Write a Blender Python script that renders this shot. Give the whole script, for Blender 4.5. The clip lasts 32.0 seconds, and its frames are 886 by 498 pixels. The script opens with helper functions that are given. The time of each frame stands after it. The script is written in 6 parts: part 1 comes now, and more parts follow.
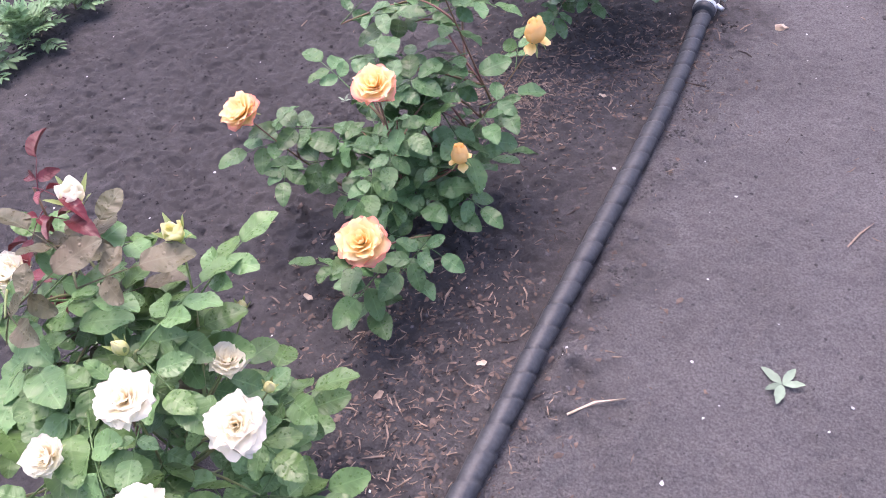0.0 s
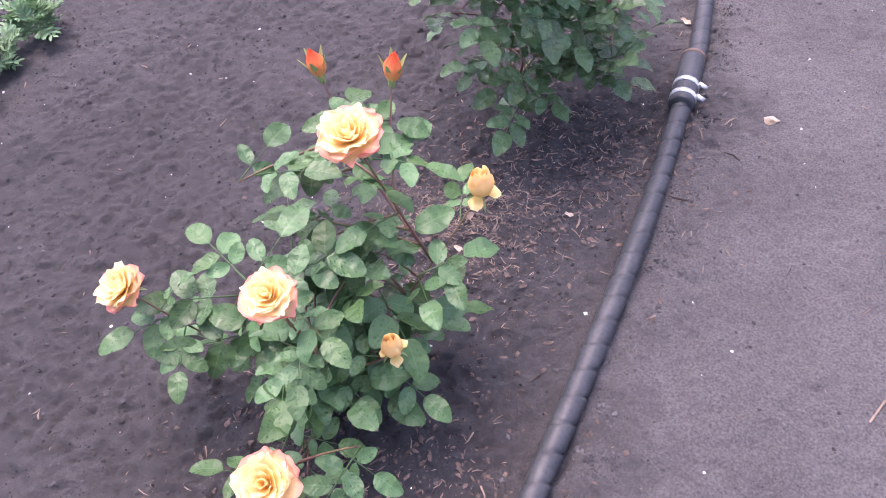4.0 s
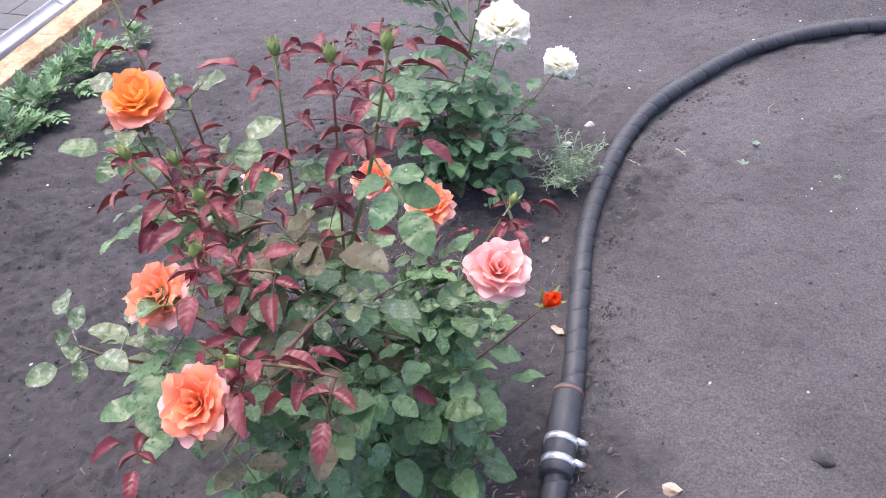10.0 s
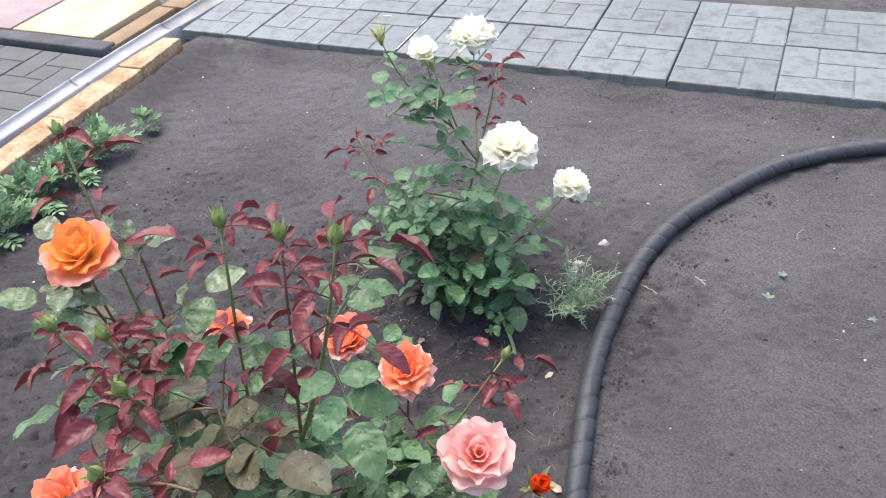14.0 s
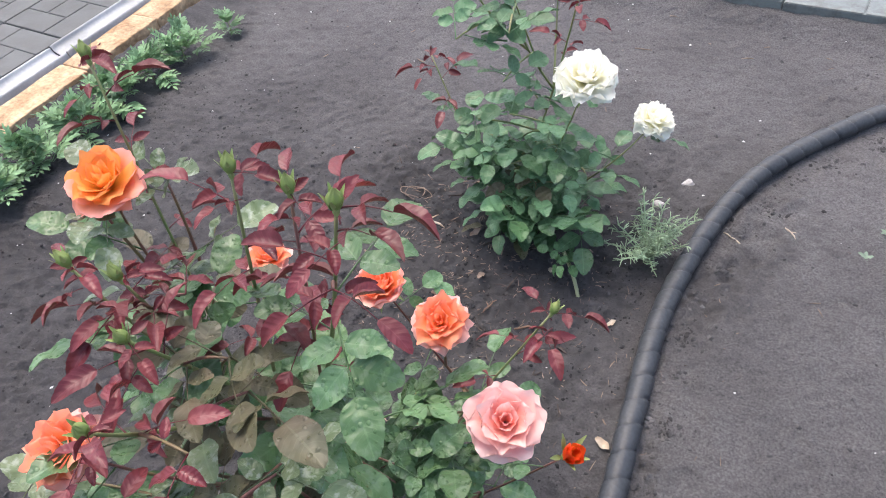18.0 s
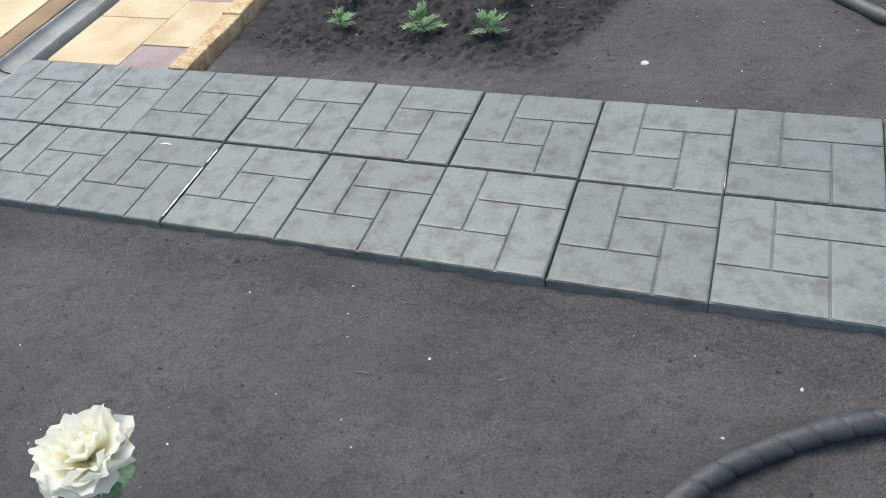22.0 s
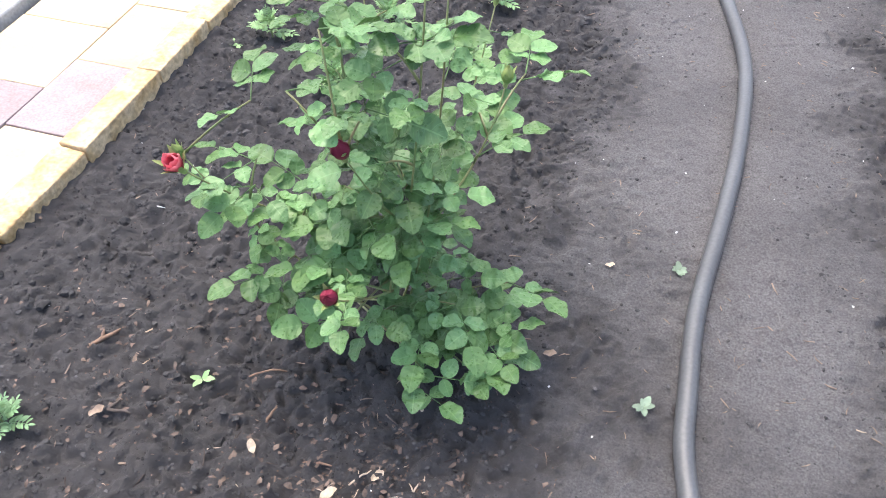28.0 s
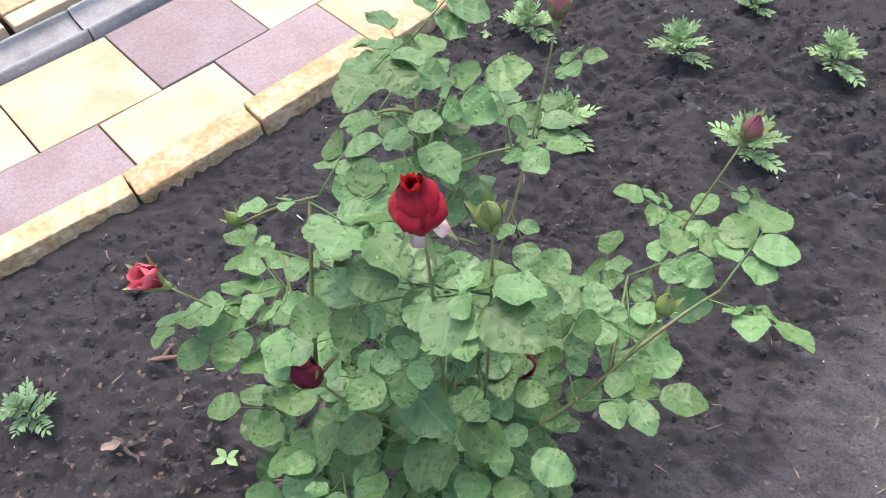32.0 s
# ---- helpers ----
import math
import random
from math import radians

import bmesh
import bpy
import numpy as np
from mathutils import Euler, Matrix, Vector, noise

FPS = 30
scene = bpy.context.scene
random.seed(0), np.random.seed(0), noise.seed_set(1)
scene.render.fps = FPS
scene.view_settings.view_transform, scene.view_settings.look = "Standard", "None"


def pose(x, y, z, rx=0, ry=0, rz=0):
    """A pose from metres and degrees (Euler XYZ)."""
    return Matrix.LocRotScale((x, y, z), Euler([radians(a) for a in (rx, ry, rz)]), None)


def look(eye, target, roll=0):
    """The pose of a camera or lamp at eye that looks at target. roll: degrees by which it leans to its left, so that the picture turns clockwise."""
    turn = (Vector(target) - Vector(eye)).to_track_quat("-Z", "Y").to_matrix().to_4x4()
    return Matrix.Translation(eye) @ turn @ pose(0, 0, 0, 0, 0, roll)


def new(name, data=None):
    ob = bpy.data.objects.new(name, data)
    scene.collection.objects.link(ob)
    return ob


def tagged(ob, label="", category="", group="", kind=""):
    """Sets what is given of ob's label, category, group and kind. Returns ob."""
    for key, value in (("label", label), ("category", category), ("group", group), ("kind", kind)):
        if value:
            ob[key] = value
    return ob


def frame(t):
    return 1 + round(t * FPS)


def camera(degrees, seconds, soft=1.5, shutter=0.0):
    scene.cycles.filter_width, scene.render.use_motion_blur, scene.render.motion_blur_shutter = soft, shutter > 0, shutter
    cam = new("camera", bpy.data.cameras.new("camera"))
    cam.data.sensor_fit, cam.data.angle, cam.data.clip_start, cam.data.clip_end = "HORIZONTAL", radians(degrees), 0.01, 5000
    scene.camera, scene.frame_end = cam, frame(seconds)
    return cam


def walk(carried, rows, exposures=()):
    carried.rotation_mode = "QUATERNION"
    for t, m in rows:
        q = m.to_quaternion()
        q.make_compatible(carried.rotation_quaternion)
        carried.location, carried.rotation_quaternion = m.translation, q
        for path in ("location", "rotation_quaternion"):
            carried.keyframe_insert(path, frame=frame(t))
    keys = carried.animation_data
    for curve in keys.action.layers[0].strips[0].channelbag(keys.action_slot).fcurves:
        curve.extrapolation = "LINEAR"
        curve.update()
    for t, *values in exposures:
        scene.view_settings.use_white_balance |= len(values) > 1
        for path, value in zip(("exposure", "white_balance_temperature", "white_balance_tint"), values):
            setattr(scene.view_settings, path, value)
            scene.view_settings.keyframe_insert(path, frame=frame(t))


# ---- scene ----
cam = camera(58.1, 32.0, 1.0)
PATH = [
    (0, (0.136, -0.009, 1.177), (-0.627, 1.048, -0.34), -8.4),
    (0.5, (0.131, 0.063, 1.174), (-0.627, 1.131, -0.337), -8.4),
    (1, (0.135, 0.124, 1.181), (-0.638, 1.21, -0.31), -8.8),
    (1.5, (0.141, 0.167, 1.174), (-0.652, 1.242, -0.314), -8.9),
    (2, (0.136, 0.202, 1.17), (-0.65, 1.289, -0.313), -9.3),
    (2.5, (0.107, 0.242, 1.161), (-0.67, 1.355, -0.307), -9.2),
    (4.5, (-0.013, 0.414, 1.151), (-0.704, 1.491, -0.386), -8.1),
    (5, (-0.015, 0.451, 1.168), (-0.711, 1.529, -0.366), -6.3),
    (5.5, (-0.007, 0.498, 1.177), (-0.743, 1.585, -0.332), -6.6),
    (6, (-0.006, 0.566, 1.187), (-0.805, 1.668, -0.278), -8.6),
    (6.5, (-0.002, 0.618, 1.195), (-0.798, 1.768, -0.235), -8.6),
    (7, (0.012, 0.663, 1.199), (-0.785, 1.837, -0.21), -8.0),
    (7.5, (0.039, 0.721, 1.2), (-0.778, 1.907, -0.188), -7.9),
    (8, (0.071, 0.781, 1.194), (-0.744, 1.99, -0.175), -8.5),
    (8.5, (0.076, 0.822, 1.187), (-0.687, 2.074, -0.174), -8.7),
    (9, (0.039, 0.889, 1.179), (-0.666, 2.199, -0.158), -7.8),
    (9.5, (-0.009, 0.97, 1.184), (-0.684, 2.286, -0.162), -8.0),
    (10, (-0.063, 1.05, 1.184), (-0.694, 2.366, -0.183), -8.0),
    (10.5, (-0.081, 1.095, 1.189), (-0.681, 2.423, -0.181), -7.5),
    (11, (-0.083, 1.155, 1.187), (-0.668, 2.497, -0.176), -4.6),
    (11.5, (-0.073, 1.222, 1.19), (-0.78, 2.524, -0.155), -5.5),
    (12, (-0.078, 1.26, 1.197), (-0.811, 2.551, -0.143), -6.5),
    (12.5, (-0.079, 1.258, 1.197), (-0.817, 2.575, -0.115), -7.1),
    (13, (-0.075, 1.251, 1.199), (-0.777, 2.615, -0.084), -7.0),
    (13.5, (-0.074, 1.25, 1.199), (-0.776, 2.64, -0.056), -6.9),
    (14, (-0.069, 1.245, 1.202), (-0.791, 2.63, -0.047), -6.8),
    (14.5, (-0.058, 1.234, 1.208), (-0.812, 2.595, -0.049), -6.8),
    (15, (-0.063, 1.213, 1.194), (-0.835, 2.522, -0.106), -6.3),
    (15.5, (-0.069, 1.206, 1.189), (-0.848, 2.406, -0.208), -6.7),
    (17.5, (-0.081, 1.268, 1.183), (-0.922, 2.364, -0.263), -9.6),
    (18, (-0.051, 1.357, 1.186), (-0.931, 2.483, -0.213), -9.9),
    (18.5, (-0.007, 1.432, 1.181), (-0.904, 2.583, -0.187), -11.1),
    (19, (-0.021, 1.52, 1.162), (-0.794, 2.767, -0.198), -9.3),
    (19.5, (-0.082, 1.654, 1.151), (-0.825, 2.894, -0.232), -8.1),
    (20, (-0.141, 1.784, 1.166), (-0.883, 2.954, -0.277), -9.7),
    (20.5, (-0.147, 1.88, 1.173), (-0.839, 3.078, -0.271), -8.9),
    (21, (-0.122, 2.062, 1.177), (-0.879, 3.241, -0.25), -10.3),
    (21.5, (-0.11, 2.241, 1.166), (-0.873, 3.468, -0.216), -9.5),
    (22, (-0.099, 2.424, 1.178), (-0.749, 3.718, -0.202), -11.1),
    (22.5, (-0.151, 2.636, 1.184), (-0.663, 3.971, -0.215), -9.9),
    (23, (-0.156, 2.858, 1.195), (-0.58, 4.218, -0.208), -7.6),
    (23.5, (-0.113, 3.096, 1.211), (-0.617, 4.458, -0.165), -7.1),
    (24, (-0.104, 3.275, 1.211), (-0.582, 4.667, -0.143), -7.9),
    (24.5, (-0.158, 3.481, 1.204), (-0.577, 4.893, -0.15), -7.1),
    (25, (-0.19, 3.652, 1.214), (-0.582, 5.071, -0.139), -6.8),
    (25.5, (-0.16, 3.839, 1.202), (-0.611, 5.251, -0.141), -5.3),
    (27.5, (-0.312, 4.357, 1.227), (-0.706, 5.673, -0.227), -3.6),
    (28, (-0.302, 4.508, 1.221), (-0.756, 5.777, -0.256), -2.3),
    (28.5, (-0.278, 4.621, 1.211), (-0.816, 5.869, -0.257), -3.6),
    (29, (-0.277, 4.716, 1.187), (-0.795, 5.935, -0.312), -3.0),
    (29.5, (-0.316, 4.838, 1.17), (-0.829, 6.061, -0.327), -0.2),
    (30, (-0.346, 4.904, 1.174), (-0.902, 6.089, -0.338), 0.3),
    (30.5, (-0.35, 4.955, 1.163), (-0.969, 6.09, -0.363), -0.0),
    (31, (-0.332, 5.036, 1.159), (-1.133, 6.021, -0.386), -1.3),
    (31.5, (-0.324, 5.091, 1.143), (-1.27, 5.907, -0.418), -4.1),
    (32, (-0.333, 5.118, 1.128), (-1.344, 5.833, -0.441), -8.6),
]
EXPOSURES = [(0.0, 1.72, 6300, 32), (1.0, 1.92, 6300, 33), (2.5, 1.92, 6300, 34), (5.0, 1.89, 6300, 36), (7.0, 1.94, 6300, 37), (9.0, 1.84, 6300, 30), (10.5, 1.6, 6350, 17), (13.0, 1.46, 6450, 11), (17.5, 1.48, 6500, 11), (20.0, 1.47, 6450, 5), (21.0, 0.9, 6450, 4), (22.0, 0.84, 6450, 4), (23.2, 0.84, 6450, 4), (24.0, 1.24, 6450, 4), (25.0, 1.78, 6450, 4), (28.0, 1.86, 6450, 9), (30.0, 1.6, 6450, 11), (32.0, 1.38, 6450, 15)]
walk(cam, [(t, look(eye, target, roll)) for t, eye, target, roll in PATH], EXPOSURES)

# ---- world and light: a bright overcast sky ----
world = bpy.data.worlds.new("overcast_sky")
scene.world = world
world.use_nodes = True
sky = world.node_tree.nodes.new("ShaderNodeTexSky")
sky.sky_type, sky.sun_disc = "NISHITA", False
sky.sun_elevation, sky.sun_rotation = radians(70), radians(309)
sky.air_density, sky.dust_density, sky.ozone_density = 1.0, 5.0, 1.0
background = world.node_tree.nodes["Background"]
background.inputs["Strength"].default_value = 0.15
world.node_tree.links.new(sky.outputs[0], background.inputs["Color"])
sun = new("sun", bpy.data.lights.new("sun", "SUN"))
sun.data.energy, sun.data.angle, sun.data.color = 0.5, radians(60), (1.0, 0.96, 0.9)
sun.matrix_world = look((-2.5, 4.5, 9.0), (0, 2.5, 0))


# ---- noise on the plan ----
def value_noise(x, y, cell, seed):
    """Smooth noise from 0 to 1 on a lattice of that cell size."""
    table = np.random.RandomState(seed).rand(256, 256)
    x, y = np.asarray(x, float), np.asarray(y, float)
    turn = 0.5 + 0.37 * seed
    x, y = x * math.cos(turn) - y * math.sin(turn), x * math.sin(turn) + y * math.cos(turn)
    u, v = x / cell + 37.3 + 0.35 * np.sin(2.1 * y / cell + seed), y / cell + 91.7 + 0.35 * np.sin(1.7 * x / cell)
    a, b = np.floor(u).astype(int), np.floor(v).astype(int)
    p, q = u - a, v - b
    p, q = p * p * (3 - 2 * p), q * q * (3 - 2 * q)
    g = lambda i, j: table[i % 256, j % 256]
    return (g(a, b) * (1 - p) + g(a + 1, b) * p) * (1 - q) + (g(a, b + 1) * (1 - p) + g(a + 1, b + 1) * p) * q


def ramp(v, low, high):
    w = np.clip((np.asarray(v, float) - low) / (high - low), 0, 1)
    return w * w * (3 - 2 * w)


ROSES = {"white": (-0.60, 0.16), "peach": (-0.56, 0.84), "coral": (-0.60, 1.66), "cream": (-0.70, 2.44), "crimson": (-0.70, 5.33)}


def hose_line(y):
    """Where the edge between bed and path runs beside the first hose."""
    return np.interp(y, [-1, 0.4, 1.33, 1.9, 2.36, 2.6, 2.9, 3.15, 3.3, 3.45], [-0.18, -0.18, -0.205, -0.262, -0.335, -0.32, -0.21, -0.02, 0.24, 0.6])


def soil_kind(x, y):
    """How dark and crumbly the soil is: 0 on the trodden path, 1 in the dug bed."""
    wob = (value_noise(x, y, 0.17, 3) - 0.5) * 0.26 + (value_noise(x, y, 0.05, 4) - 0.5) * 0.12
    far = ramp(y, 4.1, 4.35) * (1 - ramp(x + wob, -0.62, -0.36))
    right = ramp(y, 4.5, 4.8) * ramp(x + wob * 0.7, 0.06, 0.30)
    near = np.zeros_like(np.asarray(x, float))
    for key, (rx, ry) in ROSES.items():
        d = np.hypot((x - rx) * 0.9, y - ry) + wob * 0.8
        near = np.maximum(near, 1 - ramp(d, 0.20, 0.56))
    edge = 0.55 * (1 - ramp(np.abs(x + 2.05) + wob, 0.05, 0.3)) * (y < 3.4)
    strip = 0.70 * ramp(x + wob, -1.1, -0.5) * (1 - ramp(x, hose_line(y) - 0.03, hose_line(y))) * (1 - ramp(y + wob, 2.4, 2.9))
    bed = (0.62 + 0.42 * value_noise(x, y, 0.33, 14)) * (x < hose_line(y) - 0.02) * (1 - ramp(y + wob, 2.2, 3.15))
    band = (1 - ramp(hose_line(y) - x + wob * 0.5, 0.03, 0.17)) * (y < 2.5)
    bed, strip = bed * (1 - 0.38 * band), strip * (1 - 0.3 * band)
    return np.clip(np.maximum.reduce([far, right, near, edge, strip, bed + 0 * near]), 0, 1)


def ground_height(x, y):
    x, y = np.asarray(x, float), np.asarray(y, float)
    k = soil_kind(x, y)
    far = ramp(y, 4.1, 4.35) * k * ramp(x, -1.58, -1.38)
    h = 0.012 * (value_noise(x, y, 0.55, 1) - 0.5) + 0.004 * (value_noise(x, y, 0.16, 2) - 0.5)
    h += (0.003 + 0.002 * k + 0.007 * far) * (value_noise(x, y, 0.062, 5) - 0.5)
    beside = np.exp(-((x - hose_line(y) - 0.08) / 0.07) ** 2) * (y < 3.3) * ramp(value_noise(x, y, 0.2, 15), 0.3, 0.7)
    h += (0.0038 + 0.003 * k + 0.006 * far + 0.014 * beside + 0.006 * k * (1 - k)) * (value_noise(x, y, 0.024, 6) - 0.5)
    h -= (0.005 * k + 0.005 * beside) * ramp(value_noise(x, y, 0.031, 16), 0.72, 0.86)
    h += (0.0045 + 0.0085 * k + 0.008 * far) * (value_noise(x, y, 0.013, 7) - 0.5) * (0.5 + value_noise(x, y, 0.11, 11))
    crumbs = value_noise(x, y, 0.05, 8)
    h += (0.004 + 0.005 * far) * ramp(crumbs, 0.62, 0.8) + (0.003 + 0.005 * far) * ramp(value_noise(x, y, 0.03, 9), 0.66, 0.8)
    for key, (rx, ry) in ROSES.items():
        d = np.hypot(x - rx, y - ry)
        h += 0.012 * np.exp(-(d / 0.12) ** 2) - 0.012 * np.exp(-((d - 0.28) / 0.10) ** 2)
    groove = np.exp(-((x - hose_line(y)) / 0.035) ** 2) * (y < 3.3)
    h -= 0.004 * groove
    h += np.maximum.reduce([0.026 * (1 - ramp(np.abs(x + 2.11), 0.0, 0.12)) * (y < 3.42), 0.014 * (1 - ramp(np.abs(x + 1.56), 0.0, 0.10)) * (y > 4.05),
                            0.038 * (1 - ramp(np.abs(y - 3.44), 0.0, 0.11)), 0.034 * (1 - ramp(np.abs(y - 4.03), 0.0, 0.09))])
    h -= 0.07 * (1 - ramp(x, -2.20, -2.15)) + 0.07 * (1 - ramp(x, -1.66, -1.61)) * ramp(y, 4.05, 4.09)
    h -= 0.5 * ramp(np.hypot(x + 0.5, y - 3.2), 60, 300)
    return h


# ---- materials ----
def material(name, color, rough=0.7, spread=0.12, grain=60.0, coarse=6.0, bump=0.3, distance=0.004, second=None, coat=0.0, random_tint=0.0, metal=0.0, spec=0.5):
    """A procedural surface: two scales of noise in the colour, a fine relief, and a tint that differs from object to object."""
    m = bpy.data.materials.new(name)
    m.use_nodes = True
    n, link = m.node_tree.nodes, m.node_tree.links.new
    b = n["Principled BSDF"]
    b.inputs["Roughness"].default_value, b.inputs["Metallic"].default_value = rough, metal
    b.inputs["Specular IOR Level"].default_value = spec
    b.inputs["Coat Weight"].default_value = coat
    co = n.new("ShaderNodeTexCoord")
    fine, wide = n.new("ShaderNodeTexNoise"), n.new("ShaderNodeTexNoise")
    fine.inputs["Scale"].default_value, fine.inputs["Detail"].default_value = grain, 5
    wide.inputs["Scale"].default_value, wide.inputs["Detail"].default_value = coarse, 4
    where = co.outputs["Object"]
    if random_tint:
        one, far, plus = n.new("ShaderNodeObjectInfo"), n.new("ShaderNodeMath"), n.new("ShaderNodeVectorMath")
        far.operation, far.inputs[1].default_value = "MULTIPLY", 40.0
        link(one.outputs["Random"], far.inputs[0])
        link(where, plus.inputs[0])
        link(far.outputs[0], plus.inputs[1])
        where = plus.outputs[0]
    for t in (fine, wide):
        link(where, t.inputs["Vector"])
    mix = n.new("ShaderNodeMix")
    mix.data_type = "RGBA"
    other = second or tuple(c * (1 - 2.2 * spread) for c in color)
    mix.inputs["A"].default_value, mix.inputs["B"].default_value = (*color, 1), (*other, 1)
    curve = n.new("ShaderNodeMapRange")
    curve.inputs["From Min"].default_value, curve.inputs["From Max"].default_value = 0.38, 0.66
    link(wide.outputs["Fac"], curve.inputs["Value"])
    link(curve.outputs["Result"], mix.inputs["Factor"])
    hsv = n.new("ShaderNodeHueSaturation")
    link(mix.outputs["Result"], hsv.inputs["Color"])
    val = n.new("ShaderNodeMapRange")
    val.inputs["From Min"].default_value, val.inputs["From Max"].default_value = 0.3, 0.7
    val.inputs["To Min"].default_value, val.inputs["To Max"].default_value = 1 - spread, 1 + spread
    link(fine.outputs["Fac"], val.inputs["Value"])
    top = val.outputs["Result"]
    if random_tint:
        info, rnd, mul = n.new("ShaderNodeObjectInfo"), n.new("ShaderNodeMapRange"), n.new("ShaderNodeMath")
        rnd.inputs["To Min"].default_value, rnd.inputs["To Max"].default_value = 1 - random_tint, 1 + random_tint
        mul.operation = "MULTIPLY"
        link(info.outputs["Random"], rnd.inputs["Value"])
        link(rnd.outputs["Result"], mul.inputs[0])
        link(top, mul.inputs[1])
        top = mul.outputs[0]
    link(top, hsv.inputs["Value"])
    link(hsv.outputs["Color"], b.inputs["Base Color"])
    bp = n.new("ShaderNodeBump")
    bp.inputs["Strength"].default_value, bp.inputs["Distance"].default_value = bump, distance
    link(fine.outputs["Fac"], bp.inputs["Height"])
    link(bp.outputs["Normal"], b.inputs["Normal"])
    m["hsv"], m["fine"], m["wide"], m["bump"], m["tex"], m["curve"] = hsv.name, fine.name, wide.name, bp.name, co.name, curve.name
    return m


def soil_material():
    m = material("garden_soil", (0.142, 0.136, 0.138), 0.92, 0.46, 130.0, 3.0, 1.0, 0.007, (0.110, 0.105, 0.107), spec=0.2)
    n, link = m.node_tree.nodes, m.node_tree.links.new
    b, hsv, co = n["Principled BSDF"], n[m["hsv"]], n[m["tex"]]
    at = n.new("ShaderNodeAttribute")
    at.attribute_name = "soil"
    grain = n[m["fine"]]
    grain.inputs["Scale"].default_value, grain.inputs["Detail"].default_value, grain.inputs["Roughness"].default_value = 230, 6, 0.65
    relief = n.new("ShaderNodeTexNoise")
    relief.inputs["Scale"].default_value, relief.inputs["Detail"].default_value, relief.inputs["Roughness"].default_value = 62, 9, 0.74
    link(co.outputs["Object"], relief.inputs["Vector"])
    link(relief.outputs["Fac"], n[m["bump"]].inputs["Height"])
    n[m["bump"]].inputs["Distance"].default_value = 0.015
    # random soil mottling; its dark spots also paint in the shade of small pits
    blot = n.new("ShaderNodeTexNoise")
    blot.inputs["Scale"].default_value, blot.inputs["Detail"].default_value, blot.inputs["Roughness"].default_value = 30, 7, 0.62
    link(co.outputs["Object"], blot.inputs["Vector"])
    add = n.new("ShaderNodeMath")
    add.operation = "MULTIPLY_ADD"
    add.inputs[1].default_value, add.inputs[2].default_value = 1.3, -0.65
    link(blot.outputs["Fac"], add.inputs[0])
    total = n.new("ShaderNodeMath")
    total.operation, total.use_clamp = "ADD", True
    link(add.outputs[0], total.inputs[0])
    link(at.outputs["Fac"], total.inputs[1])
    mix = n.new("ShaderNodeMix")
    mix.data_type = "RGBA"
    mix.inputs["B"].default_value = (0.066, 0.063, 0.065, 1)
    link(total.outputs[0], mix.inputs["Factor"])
    link(hsv.outputs["Color"], mix.inputs["A"])
    vor = n.new("ShaderNodeTexVoronoi")
    vor.inputs["Scale"].default_value = 75
    link(co.outputs["Object"], vor.inputs["Vector"])
    spk = n.new("ShaderNodeMapRange")
    spk.inputs["From Min"].default_value, spk.inputs["From Max"].default_value = 0.0, 0.10
    spk.inputs["To Min"].default_value, spk.inputs["To Max"].default_value = 0.45, 0.0
    link(vor.outputs["Distance"], spk.inputs["Value"])
    sel = n.new("ShaderNodeSeparateColor")
    link(vor.outputs["Color"], sel.inputs["Color"])
    few = n.new("ShaderNodeMath")
    few.operation = "GREATER_THAN"
    few.inputs[1].default_value = 0.90
    link(sel.outputs["Red"], few.inputs[0])
    both = n.new("ShaderNodeMath")
    both.operation = "MULTIPLY"
    link(spk.outputs["Result"], both.inputs[0])
    link(few.outputs[0], both.inputs[1])
    grit = n.new("ShaderNodeMix")
    grit.data_type = "RGBA"
    grit.inputs["B"].default_value = (0.30, 0.285, 0.27, 1)
    link(both.outputs[0], grit.inputs["Factor"])
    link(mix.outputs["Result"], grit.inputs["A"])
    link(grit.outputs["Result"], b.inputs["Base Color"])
    return m


